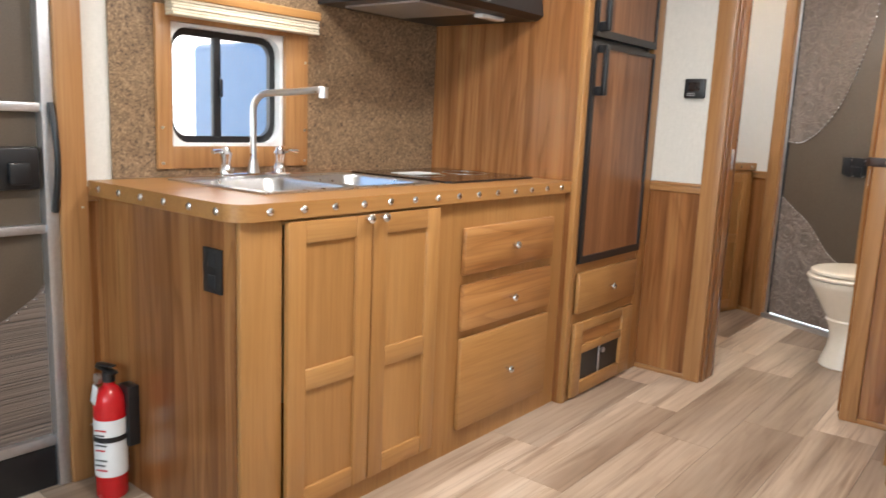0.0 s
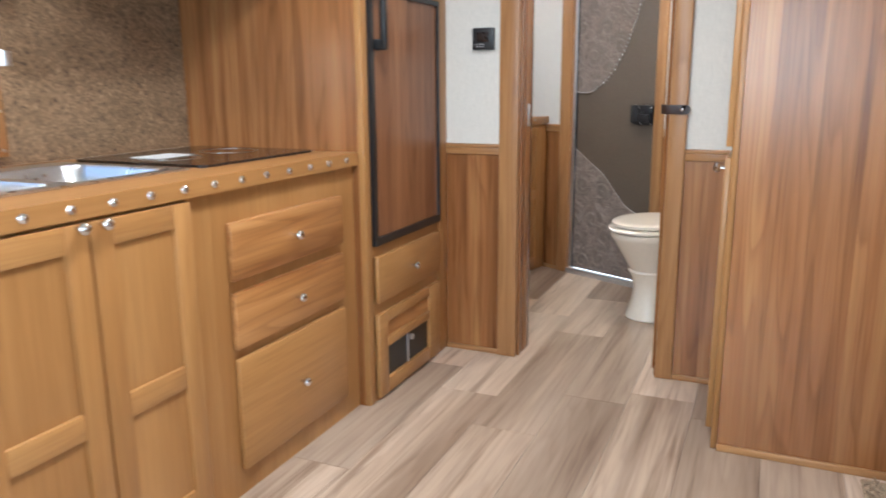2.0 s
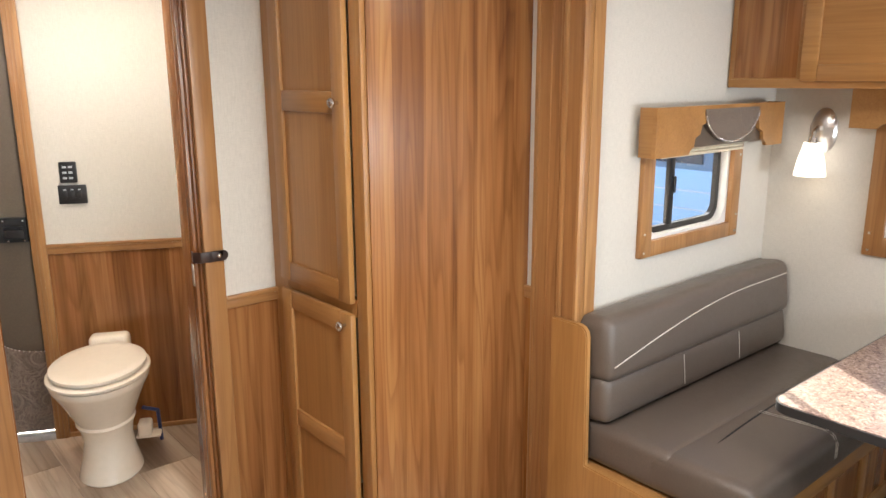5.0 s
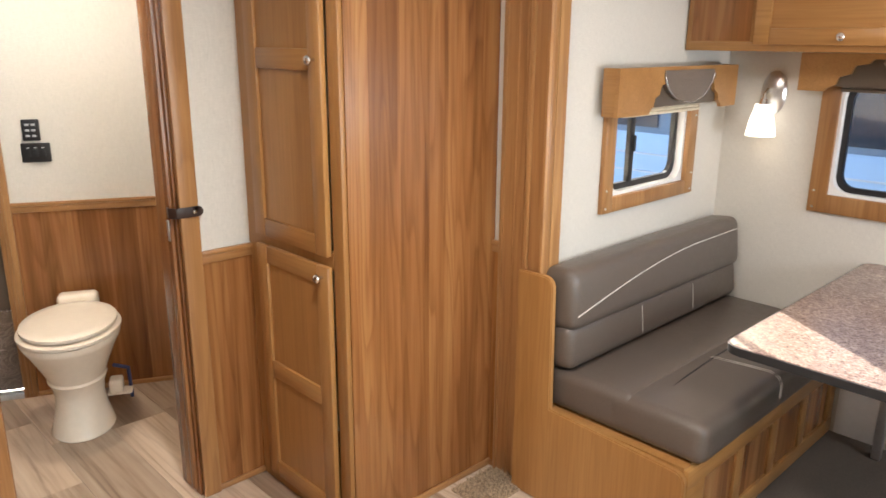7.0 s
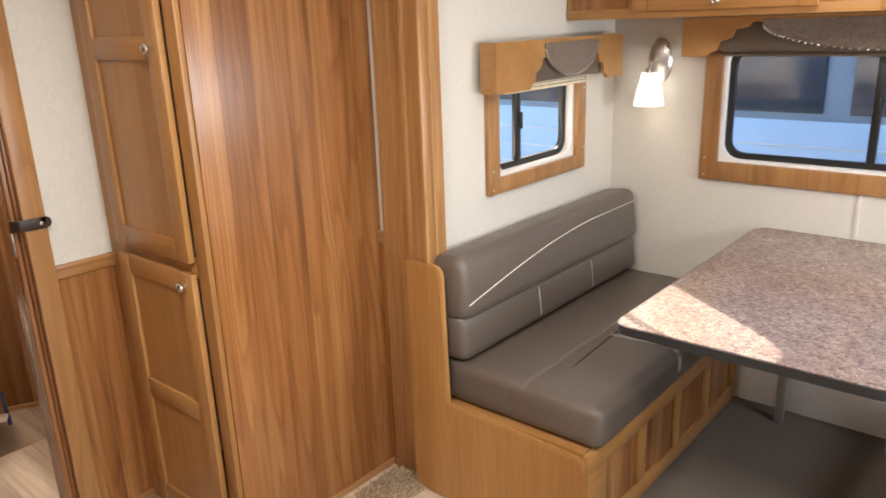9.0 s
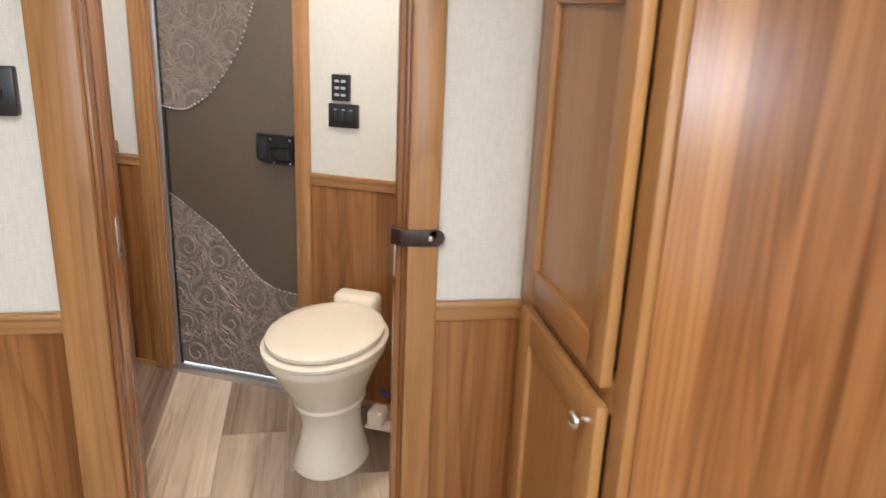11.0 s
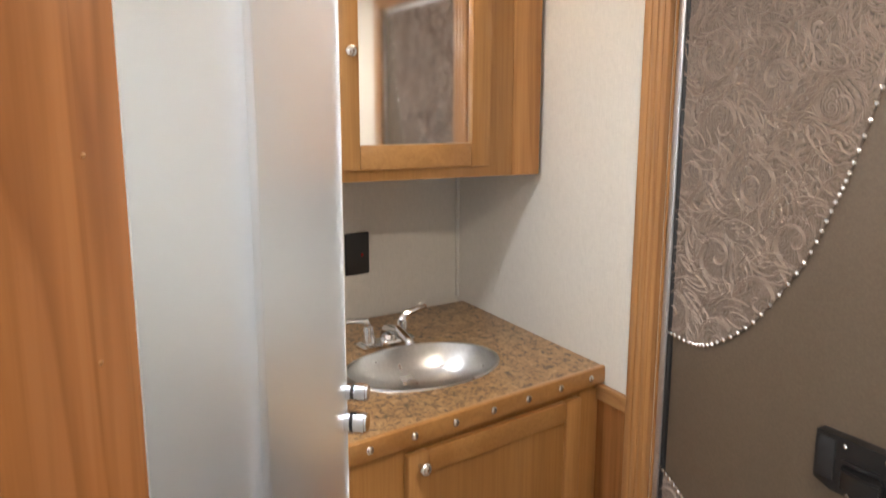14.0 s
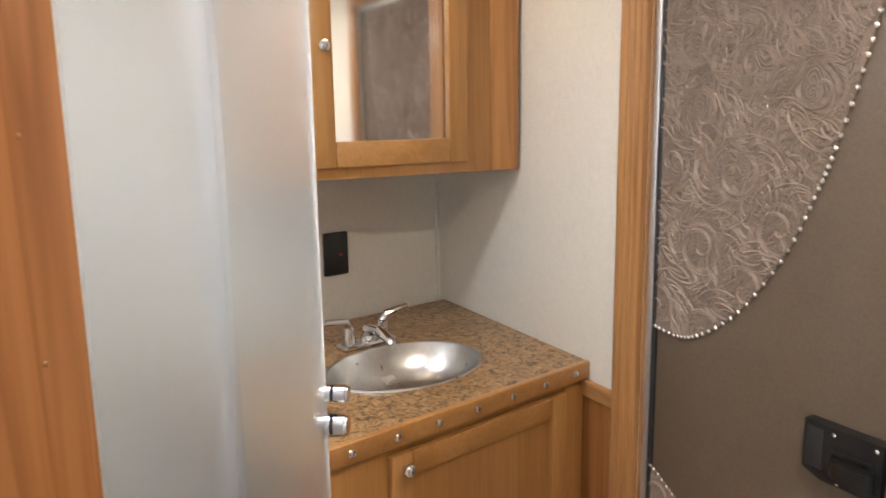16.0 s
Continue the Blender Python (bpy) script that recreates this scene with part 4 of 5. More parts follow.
t = thing("thermostat", (-0.67, YP, 1.257), "black square wall thermostat", "thermostat")
bm = B()
box(bm, -0.714, -0.625, 0, 0.022, 1.255, 1.338, 0.004, PAR)
part("case", bm, BLACK, t)
bm = B()
box(bm, -0.695, -0.645, 0.0215, 0.0235, 1.285, 1.322, 0.001, PAR)
part("display", bm, CERAMIC_BLACK, t)
for z in (1.266, 1.274):
    bm = B()
    box(bm, -0.70, -0.665, 0.0215, 0.0228, z, z + 0.003, 0, PAR)
    part("marking", bm, ALU, t)

# fire extinguisher
EX, EY = -1.42, 1.085
t = thing("fire_extinguisher", (EX, EY, 0), "red fire extinguisher with a white label in a black strap", "fire extinguisher")
bm = B()
lathe(bm, [(0.04, 0.0), (0.044, 0.006), (0.044, 0.285), (0.04, 0.305), (0.028, 0.325), (0.016, 0.335), (0.016, 0.345)], (EX, EY, 0.0), 28)
part("cylinder", bm, RED, t)
bm = B()
lathe(bm, [(0.0445, 0.07), (0.0449, 0.0705), (0.0449, 0.2395), (0.0445, 0.24)], (EX, EY, 0), 28)
lb = part("label", bm, WHITE, t, "white instruction label")
for k, z in enumerate((0.09, 0.105, 0.12, 0.15, 0.165, 0.195, 0.21)):
    bm = B()
    a = radians(-62)
    cx, cy = EX + 0.0452 * math.cos(a), EY + 0.0452 * math.sin(a)
    box(bm, -0.018, 0.018 - 0.006 * (k % 2), -0.0006, 0.0006, z, z + 0.004, 0, Matrix.Translation((cx, cy, 0)) @ Matrix.Rotation(a + math.pi / 2, 4, 'Z'))
    part("print", bm, BLACK if k % 3 else RED, lb)
bm = B()
lathe(bm, [(0.0455, 0.175), (0.047, 0.176), (0.047, 0.19), (0.0455, 0.191)], (EX, EY, 0), 28)
box(bm, EX - 0.005, EX + 0.05, EY + 0.03, CY0 - 0.001, 0.15, 0.33, 0.003)
part("bracket", bm, BLACK, t, "black bracket and strap")
bm = B()
cyl(bm, (EX, EY, 0.345), (EX, EY, 0.375), 0.017)
box(bm, EX - 0.06, EX + 0.035, EY - 0.012, EY + 0.012, 0.372, 0.382, 0.003)
box(bm, EX - 0.055, EX + 0.03, EY - 0.01, EY + 0.01, 0.388, 0.396, 0.003, Matrix.Translation((EX, 0, 0.38)) @ Matrix.Rotation(radians(-8), 4, 'Y') @ Matrix.Translation((-EX, 0, -0.38)))
part("valve", bm, BLACK, t)
bm = B()
cyl(bm, (EX - 0.014, EY - 0.02, 0.355), (EX - 0.014, EY - 0.03, 0.355), 0.016)
part("gauge", bm, STEEL, t)
bm = B()
box(bm, EX - 0.012, EX + 0.014, EY - 0.044, EY - 0.042, 0.285, 0.345, 0.0005, Matrix.Translation((EX, EY, 0.32)) @ Matrix.Rotation(radians(18), 4, 'Y') @ Matrix.Translation((-EX, -EY, -0.32)))
part("tag", bm, WHITE, t)

# ---- closet ----
CX, CYF = 0.296, 2.80
CL = front((CX, 0), 270)                 # u = -y
t = thing("closet", (0.6, 3.07, 0), "tall closet in walnut-look panel with two framed maple doors", "closet")
bm = B()
box(bm, CX + 0.02, XR - 0.001, CYF, CYF + 0.018, 0, CEIL - 0.001)
part("side_panel", bm, LAMINATE, t, "walnut-look side panel")
bm = B()
box(bm, CX + 0.02, XR - 0.002, CYF + 0.018, YP - 0.002, 0, 0.03)
box(bm, CX + 0.02, XR - 0.002, CYF + 0.018, YP - 0.002, CEIL - 0.03, CEIL - 0.002)
part("body", bm, MAPLE, t)
bm = B()
box(bm, -2.855, -CYF - 0.0005, -0.02, 0.0, 0, CEIL - 0.002, 0.006, CL)
box(bm, -YP + 0.001, -3.255, -0.02, 0.0, 0, CEIL - 0.002, 0, CL)
for z0, z1 in ((0.0, 0.05), (0.895, 0.95), (2.02, CEIL - 0.002)):
    box(bm, -3.255, -2.855, -0.02, -0.0005, z0, z1, 0, CL)
part("face_frame", bm, MAPLE, t)
shaker(t, CL, -3.265, -2.858, 0.045, 0.905, (0.435,), (-2.885, 0.872), w=0.06)
shaker(t, CL, -3.265, -2.858, 0.938, 2.03, (1.475,), (-2.885, 1.505), w=0.06)
bm = B()
box(bm, CX + 0.02, XR - 0.001, CYF - 0.010, CYF, 0, 0.024, 0.003)
part("baseboard", bm, TRIM_H, t)

# slide opening trim
t = thing("trim_slide", (XR, 2.66, 0), "stepped honey wood casing of the slide opening", "door frame", kind="structure")
XT = front((XR, 0), 270)
for y0, y1, d in ((2.555, 2.625, 0.032), (2.625, 2.765, 0.02)):
    bm = B()
    box(bm, -y1, -y0, 0.0, d, 0, 2.08, 0.006, XT)
    part("casing", bm, TRIM, t)
    bm = B()
    box(bm, -(SY0 + (SY1 - y0)), -(SY0 + (SY1 - y1)), 0.0, d, 0, 2.08, 0.006, XT)
    part("casing", bm, TRIM, t)
for yb, w, d in ((2.632, 0.016, 0.040), (2.655, 0.010, 0.028), (2.752, 0.013, 0.030), (2.563, 0.012, 0.042), (2.70, 0.006, 0.025)):
    bm = B()
    box(bm, -yb - w / 2, -yb + w / 2, 0.01, d, 0, 2.08, 0.004, XT)
    part("bead", bm, TRIM, t)
bm = B()
box(bm, -2.555, -0.56, 0.0, 0.03, 1.97, 2.08, 0.006, XT)
part("casing", bm, TRIM, t)
for y0, y1 in ((SY1 - 0.03, SY1), (SY0, SY0 + 0.03)):
    bm = B()
    box(bm, XR + 0.0005, XR + W, y0 + 0.0005, y1 + 0.03, 0.013, 2.0)
    part("return", bm, TRIM, t)
bm = B()
for k in range(500):
    a, b = random.uniform(0.72, 0.93), random.uniform(2.60, 2.755)
    h = random.uniform(0.012, 0.026)
    dx, dy = random.uniform(-0.012, 0.012), random.uniform(-0.012, 0.012)
    cyl(bm, (a, b, 0.001), (a + dx, b + dy, h), 0.004, 0.001, n=4)
box(bm, 0.71, 0.94, 2.595, 2.765, 0.0, 0.008, 0.003)
solid("shag_mat", bm, SHAG, "small beige shaggy mat on the floor by the slide", "mat")


# ---- dinette ----
def cushion(bm, x0, x1, y0, y1, z0, z1, r=0.045, crown=0.012, m=None):
    box(bm, x0, x1, y0, y1, z0, z1, r, m, 4)


def bench(m, label):
    """Drawn for the bench at the north end; m carries it to its place."""
    t = thing("dinette_bench", (1.55, 2.28, 0), label, "bench", "dinette benches")
    t.matrix_basis = Matrix.Translation(m @ t.matrix_basis.translation)
    keep = m

    def add(name, bm, material, label="", smooth=True, to=None):
        bmesh.ops.transform(bm, matrix=keep, verts=bm.verts[:])
        return part(name, bm, material, to or t, label, smooth)
    bm = B()
    arc = [(2.02 - 0.035 * math.sin(radians(a)), 0.31 + 0.035 * math.cos(radians(a))) for a in (0, 30, 60, 90)]
    arc2 = [(2.53 - 0.035 * math.sin(radians(a)), 0.79 + 0.035 * math.cos(radians(a))) for a in (0, 30, 60, 90)]
    arc0 = [(2.485 - 0.02 * (1 - math.cos(radians(a))) * 0 - 0.0, 0.365) for a in (0,)]
    poly = [(2.64, 0.001), (2.64, 0.825), *arc2, *arc0, *arc, (1.985, 0.001)]
    prism(bm, poly, 0.893, 0.916, Matrix(((0, 1, 0, 0), (1, 0, 0, 0), (0, 0, 1, 0), (0, 0, 0, 1))))
    es = [e for e in bm.edges if len(e.link_faces) == 2 and e.calc_face_angle(0) > 1.0]
    bmesh.ops.bevel(bm, geom=es, offset=0.004, segments=2, affect='EDGES')
    add("end_panel", bm, MAPLE)
    bm = B()
    box(bm, 0.979, SX - 0.002, 2.0, 2.583, 0.014, 0.06)
    for z0, z1 in ((0.014, 0.075), (0.28, 0.345)):
        box(bm, 0.917, SX - 0.002, 1.985, 2.005, z0, z1, 0.002)
    for x in (0.979, 1.25, 1.52, 1.79, SX - 0.06):
        box(bm, 0.917 if x < 1 else x, x + 0.055, 1.986, 2.004, 0.075, 0.28, 0.002)
    add("base_frame", bm, MAPLE_X)
    for x in (1.034, 1.305, 1.575, 1.845):
        bm = B()
        box(bm, x - 0.005, x + 0.22, 1.995, 2.002, 0.07, 0.285)
        add("panel", bm, LAMINATE)
    bm = B()
    box(bm, 0.917, SX - 0.002, 2.0, 2.55, 0.33, 0.352)
    add("seat_board", bm, MAPLE)
    bm = B()
    cushion(bm, 0.935, SX - 0.02, 1.955, 2.30, 0.353, 0.492, 0.04)
    cushion(bm, 0.937, SX - 0.022, 2.20, 2.56, 0.353, 0.496, 0.035)
    sc = add("seat_cushion", bm, LEATHER, "grey leather seat cushion")
    tilt = Matrix.Translation((0, 2.56, 0.48)) @ Matrix.Rotation(radians(-7), 4, 'X') @ Matrix.Translation((0, -2.56, -0.48))
    bm = B()
    cushion(bm, 0.93, SX - 0.03, 2.425, 2.545, 0.49, 0.645, 0.035, m=tilt)
    cushion(bm, 0.93, SX - 0.03, 2.405, 2.548, 0.625, 0.838, 0.04, m=tilt)
    bc = add("back_cushion", bm, LEATHER, "grey leather back cushion")
    bm = B()
    tube(bm, [Vector((0.95 + 1.13 * k / 20, 2.4035 - 0.001, 0.68 + 0.105 * math.sin(min(1.0, k / 15) * math.pi / 2))) for k in range(21)], 0.0022, 6, m=tilt)
    add("stitching", bm, THREAD, "white curved stitching", to=bc)
    bm = B()
    tube(bm, [(1.12 + 0.9 * k / 12, 2.165 + 0.02 * math.sin(k / 12 * math.pi), 0.4915) for k in range(13)], [0.001] + [0.0035] * 11 + [0.001], 6)
    add("seam", bm, RUBBER, "dark pressed seam", to=sc)
    for x in (1.36, 1.73):
        bm = B()
        tube(bm, [(x, 2.424, 0.515), (x, 2.4225, 0.57), (x, 2.4225, 0.62)], 0.0016, 5, m=tilt)
        add("stitching", bm, THREAD, to=bc)
    for x in (1.42, 1.432):
        bm = B()
        tube(bm, [(x, 2.19, 0.4935), (x + 0.02, 2.08, 0.4935), (x + 0.03, 1.995, 0.4935), (x + 0.032, 1.966, 0.481), (x + 0.033, 1.954, 0.455), (x + 0.033, 1.9538, 0.41)], 0.0016, 5)
        add("stitching", bm, THREAD, to=sc)
    return t


bench(Matrix(), "maple dinette bench with grey leather cushions under the small window")
bench(Matrix.Translation((0, SY0 + SY1, 0)) @ Matrix.Diagonal((1, -1, 1, 1)), "maple dinette bench with grey leather cushions facing the other bench")

TZ = 0.75
t = thing("dinette_table", (1.55, 1.62, 0), "speckled laminate dinette table with a black edge", "table")
FLAT = Matrix(((1, 0, 0, 0), (0, 0, 1, 0), (0, 1, 0, 0), (0, 0, 0, 1)))
bm = B()
prism(bm, rrect(0.968, SX - 0.004, 1.272, 1.955, 0.05, 6), TZ - 0.026, TZ - 0.002, FLAT)
part("edge", bm, RUBBER, t, "black table edge")
bm = B()
prism(bm, rrect(0.973, SX - 0.006, 1.277, 1.950, 0.046, 6), TZ - 0.003, TZ, FLAT)
part("tabletop", bm, TABLETOP, t)
bm = B()
box(bm, SX - 0.03, SX - 0.002, 1.30, 1.93, TZ - 0.06, TZ - 0.026, 0.002)
part("wall_rail", bm, ALU, t)
for y in (1.40, 1.78):
    bm = B()
    box(bm, 2.03, 2.06, y - 0.016, y + 0.016, 0.014, TZ - 0.026, 0.003)
    part("leg", bm, ALU, t, "folding metal leg")
bm = B()
tube(bm, [(1.55, 1.42, TZ - 0.03), (1.72, 1.42, TZ - 0.18), (1.95, 1.41, TZ - 0.33), (2.03, 1.40, TZ - 0.38)], 0.008, 8)
part("strut", bm, BLACK, t, "black gas strut")
bm = B()
box(bm, SX - 0.008, SX - 0.001, 1.20, 1.97, 0.014, 0.70, 0.001)
pl = solid("wall_board", bm, WHITE, "white board screwed to the wall under the table", "panel", kind="structure")
bm = B()
box(bm, SX - 0.006, SX + 0.0, 1.615, 1.627, 0.76, 0.915, 0.002)
solid("trim_seam", bm, WALL, "cream seam strip under the wide window", "trim", kind="structure")

# overhead cabinets
UC = front((1.758, 0), 270)
UZ = 1.53
for u0, u1, kk in ((-SY1 + 0.006, -1.56, 0), (-1.56, -SY0 - 0.006, 1)):
    t = thing("overhead_cabinet", (1.95, -(u0 + u1) / 2, UZ), "honey maple overhead cabinet above the dinette", "cabinet", "overhead cabinets")
    bm = B()
    box(bm, 1.778, SX - 0.001, -u1, -u0, UZ, UZ + 0.016)
    box(bm, 1.778, SX - 0.001, -u1, -u0, UZ + 0.016, 1.998)
    part("body", bm, MAPLE_H, t)
    bm = B()
    d0, d1 = (-2.315, -1.72) if not kk else (-1.49, -0.85)
    box(bm, u0, d0 + 0.01, -0.02, 0, UZ + 0.03, 1.998, 0.001, UC)
    box(bm, d1 - 0.01, u1, -0.02, 0, UZ + 0.03, 1.998, 0.001, UC)
    box(bm, u0, u1, -0.02, 0.0005, UZ, UZ + 0.03, 0.001, UC)
    box(bm, d0, d1, -0.02, 0, 1.96, 1.998, 0.001, UC)
    part("face_frame", bm, MAPLE_H, t)
    for p0, p1 in (((-2.56, -2.335),) if not kk else ((-0.83, -0.56),)) + (((-1.70, -1.58),) if not kk else ()):
        bm = B()
        box(bm, p0, p1, -0.005, 0.0015, UZ + 0.035, 1.99, 0.001, UC)
        part("inset_panel", bm, LAMINATE, t, "walnut-look inset panel")
    shaker(t, UC, d0, d1, UZ + 0.022, 1.97, (), ((d0 + d1) / 2, UZ + 0.05), name="door", wood_up=MAPLE_H, panel_wood=MAPLE_H)

# sconce
SYC = -2.385
t = thing("wall_sconce", (SX, -SYC, 1.35), "brushed nickel wall sconce with a lit frosted glass shade", "sconce")
bm = B()
lathe(bm, [(0.001, 0.0), (0.05, 0.0), (0.05, 0.008), (0.042, 0.016), (0.001, 0.02)], (0, 0, 0), 24, 1.0, 1.75, m=SLW @ Matrix.Translation((SYC, 0, 1.365)) @ Matrix.Rotation(radians(-90), 4, 'X'))
part("backplate", bm, STEEL, t)
bm = B()
tube(bm, [(SYC, 0.018, 1.375), (SYC, 0.06, 1.38), (SYC, 0.085, 1.365), (SYC, 0.09, 1.335)], 0.009, 8, m=SLW)
cyl(bm, (SYC, 0.09, 1.305), (SYC, 0.09, 1.345), 0.024, 0.015, m=SLW)
part("arm", bm, CHROME, t)
bm = B()
lathe(bm, [(0.031, 0.125), (0.035, 0.105), (0.048, 0.06), (0.058, 0.0), (0.054, 0.001), (0.044, 0.06), (0.03, 0.1)], (0, 0, 0), 24, m=SLW @ Matrix.Translation((SYC, 0.09, 1.20)))
part("shade", bm, SCONCE, t, "glowing frosted glass shade")

# ceiling lights
for lx, ly, lp in LIGHTS:
    zc = CEIL if lx < XR else 2.0
    t = thing("ceiling_light", (lx, ly, zc), "round flush ceiling light with a glowing lens", "ceiling light", "ceiling lights")
    bm = B()
    hoop(bm, [(lx + 0.10 * math.cos(2 * math.pi * k / 32), ly + 0.10 * math.sin(2 * math.pi * k / 32)) for k in range(32)], [(lx + 0.085 * math.cos(2 * math.pi * k / 32), ly + 0.085 * math.sin(2 * math.pi * k / 32)) for k in range(32)], zc - 0.022, zc - 0.0005, FLAT)
    part("ring", bm, STEEL, t)
    bm = B()
    cyl(bm, (lx, ly, zc - 0.016), (lx, ly, zc - 0.001), 0.084, n=32)
    part("lens", bm, BULB, t)

# ---- bathroom ----
t = thing("door_stall", (SLANT @ Vector((1.25, 0, 0)))[:], "brown leather covered door with tooled leather patches and nail heads", "door", kind="structure", rz=-25.97)
bm = B()
box(bm, S0 + 0.02, S1 - 0.003, -0.04, -0.012, 0.035, SZ - 0.015, 0.002, SLANT)
part("leaf", bm, HIDE, t)


def spline(f, n):
    out = []
    for k in range(n):
        x = k / (n - 1) * (len(f) - 1)
        i = min(int(x), len(f) - 2)
        a = x - i
        p0, p1, p2, p3 = f[max(i - 1, 0)], f[i], f[i + 1], f[min(i + 2, len(f) - 1)]
        out.append(tuple(0.5 * (2 * p1[j] + (p2[j] - p0[j]) * a + (2 * p0[j] - 5 * p1[j] + 4 * p2[j] - p3[j]) * a * a + (3 * p1[j] - p0[j] - 3 * p2[j] + p3[j]) * a ** 3) for j in (0, 1)))
    return out


UP = spline([(0.99, 1.078), (1.06, 1.07), (1.12, 1.087), (1.215, 1.158), (1.31, 1.288), (1.36, 1.40), (1.39, 1.48), (1.43, 1.62), (1.455, 1.75), (1.47, 1.93)], 52)
LO = spline([(0.99, 0.75), (1.04, 0.722), (1.114, 0.672), (1.19, 0.625), (1.255, 0.56), (1.326, 0.484), (1.378, 0.443), (1.44, 0.417), (1.53, 0.408)], 36)
bm = B()
prism(bm, [*UP, (0.99, 1.93)], -0.012, -0.006, SLANT)
part("tooled_patch", bm, PAISLEY, t, "embossed paisley leather upper patch", smooth=False)
bm = B()
prism(bm, [(0.99, 0.04), (1.53, 0.04), *reversed(LO)], -0.012, -0.006, SLANT)
part("tooled_patch", bm, PAISLEY, t, "embossed paisley leather lower patch", smooth=False)


def within(p, poly):
    inside = False
    for (x0, y0), (x1, y1) in zip(poly, poly[1:] + poly[:1]):
        if (y0 > p[1]) != (y1 > p[1]) and p[0] < (x1 - x0) * (p[1] - y0) / (y1 - y0) + x0:
            inside = not inside
    return inside


def tooling(poly, m, depth, seed):
    """Raised scrolls, leaves and tendrils pressed into leather, cut off at the edge of the patch."""
    rnd = random.Random(seed)
    us, zs = [p[0] for p in poly], [p[1] for p in poly]
    verts, faces = [], []

    def stroke(pts, r):
        run, n = [], len(pts)
        for k, p in enumerate(pts + [None]):
            if p is not None and within(p, poly):
                run.append((p, r * (0.35 + 0.65 * math.sin(math.pi * (0.08 + 0.84 * k / max(1, n - 1))))))
                continue
            for i, ((u, z), w) in enumerate(run if len(run) > 2 else ()):
                (ua, za), (ub, zb) = run[max(i - 1, 0)][0], run[min(i + 1, len(run) - 1)][0]
                ln = math.hypot(ub - ua, zb - za) or 1.0
                nu, nz = -(zb - za) / ln * w, (ub - ua) / ln * w
                base = len(verts)
                verts.extend(m @ Vector(q) for q in ((u - nu, depth, z - nz), (u, depth + w * 1.3, z), (u + nu, depth, z + nz)))
                if i:
                    faces.extend(((base - 3, base - 2, base + 1, base), (base - 2, base - 1, base + 2, base + 1)))
            run = []
    spots = []
    for size in (0.062, 0.048, 0.034, 0.022):
        for _ in range(420):
            p = (rnd.uniform(min(us), max(us)), rnd.uniform(min(zs), max(zs)))
            if within(p, poly) and all(math.hypot(p[0] - q[0], p[1] - q[1]) > (size + w) * 1.02 for q, w in spots):
                spots.append((p, size))
    for (cu, cz), size in spots:
        a0, way, turns = rnd.uniform(0, 6.28), rnd.choice((-1, 1)), rnd.uniform(1.2, 1.7)

        def at(r, a):
            return (cu + r * math.cos(a0 + way * a), cz + r * math.sin(a0 + way * a))
        for off, w in ((0.0, 0.0026), (0.0055, 0.0015), (0.0095, 0.0012)):
            stroke([at(max(0.002, (size - off) * (1 - k / 34) ** 1.1), turns * 6.28 * k / 34) for k in range(32)], w)
        n = int(size * 330)
        for k in range(n):
            a, ln, bend = k / n * 5.6 + 0.3, size * rnd.uniform(0.4, 0.8), rnd.uniform(0.4, 1.0)
            stroke([at(size * 1.05 + ln * q / 7, a + bend * (q / 7) ** 1.6) for q in range(8)], rnd.uniform(0.0016, 0.0030))
        n = int(size * 420)
        for k in range(n):
            stroke([at(size * (0.84 - 0.05 * q), k / n * 6.28 + 0.16 * q) for q in range(4)], 0.0013)
    for _ in range(420):
        p = (rnd.uniform(min(us), max(us)), rnd.uniform(min(zs), max(zs)))
        if any(math.hypot(p[0] - q[0], p[1] - q[1]) < w for q, w in spots):
            continue
        a, c, pts = rnd.uniform(0.7, 2.4), rnd.uniform(-22, 22), []
        for k in range(9):
            pts.append(p)
            p = (p[0] + 0.007 * math.cos(a), p[1] + 0.007 * math.sin(a))
            a += c * 0.007
        stroke(pts, 0.0022)
        stroke([(u + 0.005, z) for u, z in pts], 0.0013)
    me = bpy.data.meshes.new("tooling")
    me.from_pydata(verts, [], faces)
    bm = B()
    bm.from_mesh(me)
    bpy.data.meshes.remove(me)
    return bm


tagged(part("tooling", tooling([*UP, (0.99, 1.93)], SLANT, -0.0062, 3), TOOLED, t), "raised scrolls of tooled leather", kind="stuff")
tagged(part("tooling", tooling([(0.99, 0.04), (1.53, 0.04), *reversed(LO)], SLANT, -0.0062, 8), TOOLED, t), "raised scrolls of tooled leather", kind="stuff")
for s, z in [p for k, p in enumerate(UP)] + [p for k, p in enumerate(LO)]:
    bm = B()
    ball(bm, (s, -0.007, z), 0.0058, 1, 0.7, 1, m=SLANT, n=5)
    part("nail_head", bm, CHROME, t)
bm = B()
box(bm, S0 + 0.004, S0 + 0.022, -0.035, -0.002, 0.03, SZ - 0.012, 0.003, SLANT)
box(bm, S0 + 0.004, S1 - 0.003, -0.035, -0.003, SZ - 0.018, SZ - 0.004, 0.003, SLANT)
part("edge_frame", bm, ALU, t, "aluminium door edge")
bm = B()
box(bm, S0 + 0.0225, S0 + 0.034, -0.02, -0.004, 0.03, SZ - 0.02, 0.002, SLANT)
part("gasket", bm, RUBBER, t)
bm = B()
box(bm, S0 - 0.002, S1 + 0.002, -0.04, 0.02, -0.004, 0.028, 0.004, SLANT)
part("threshold", bm, ALU, t, "aluminium threshold")
bm = B()
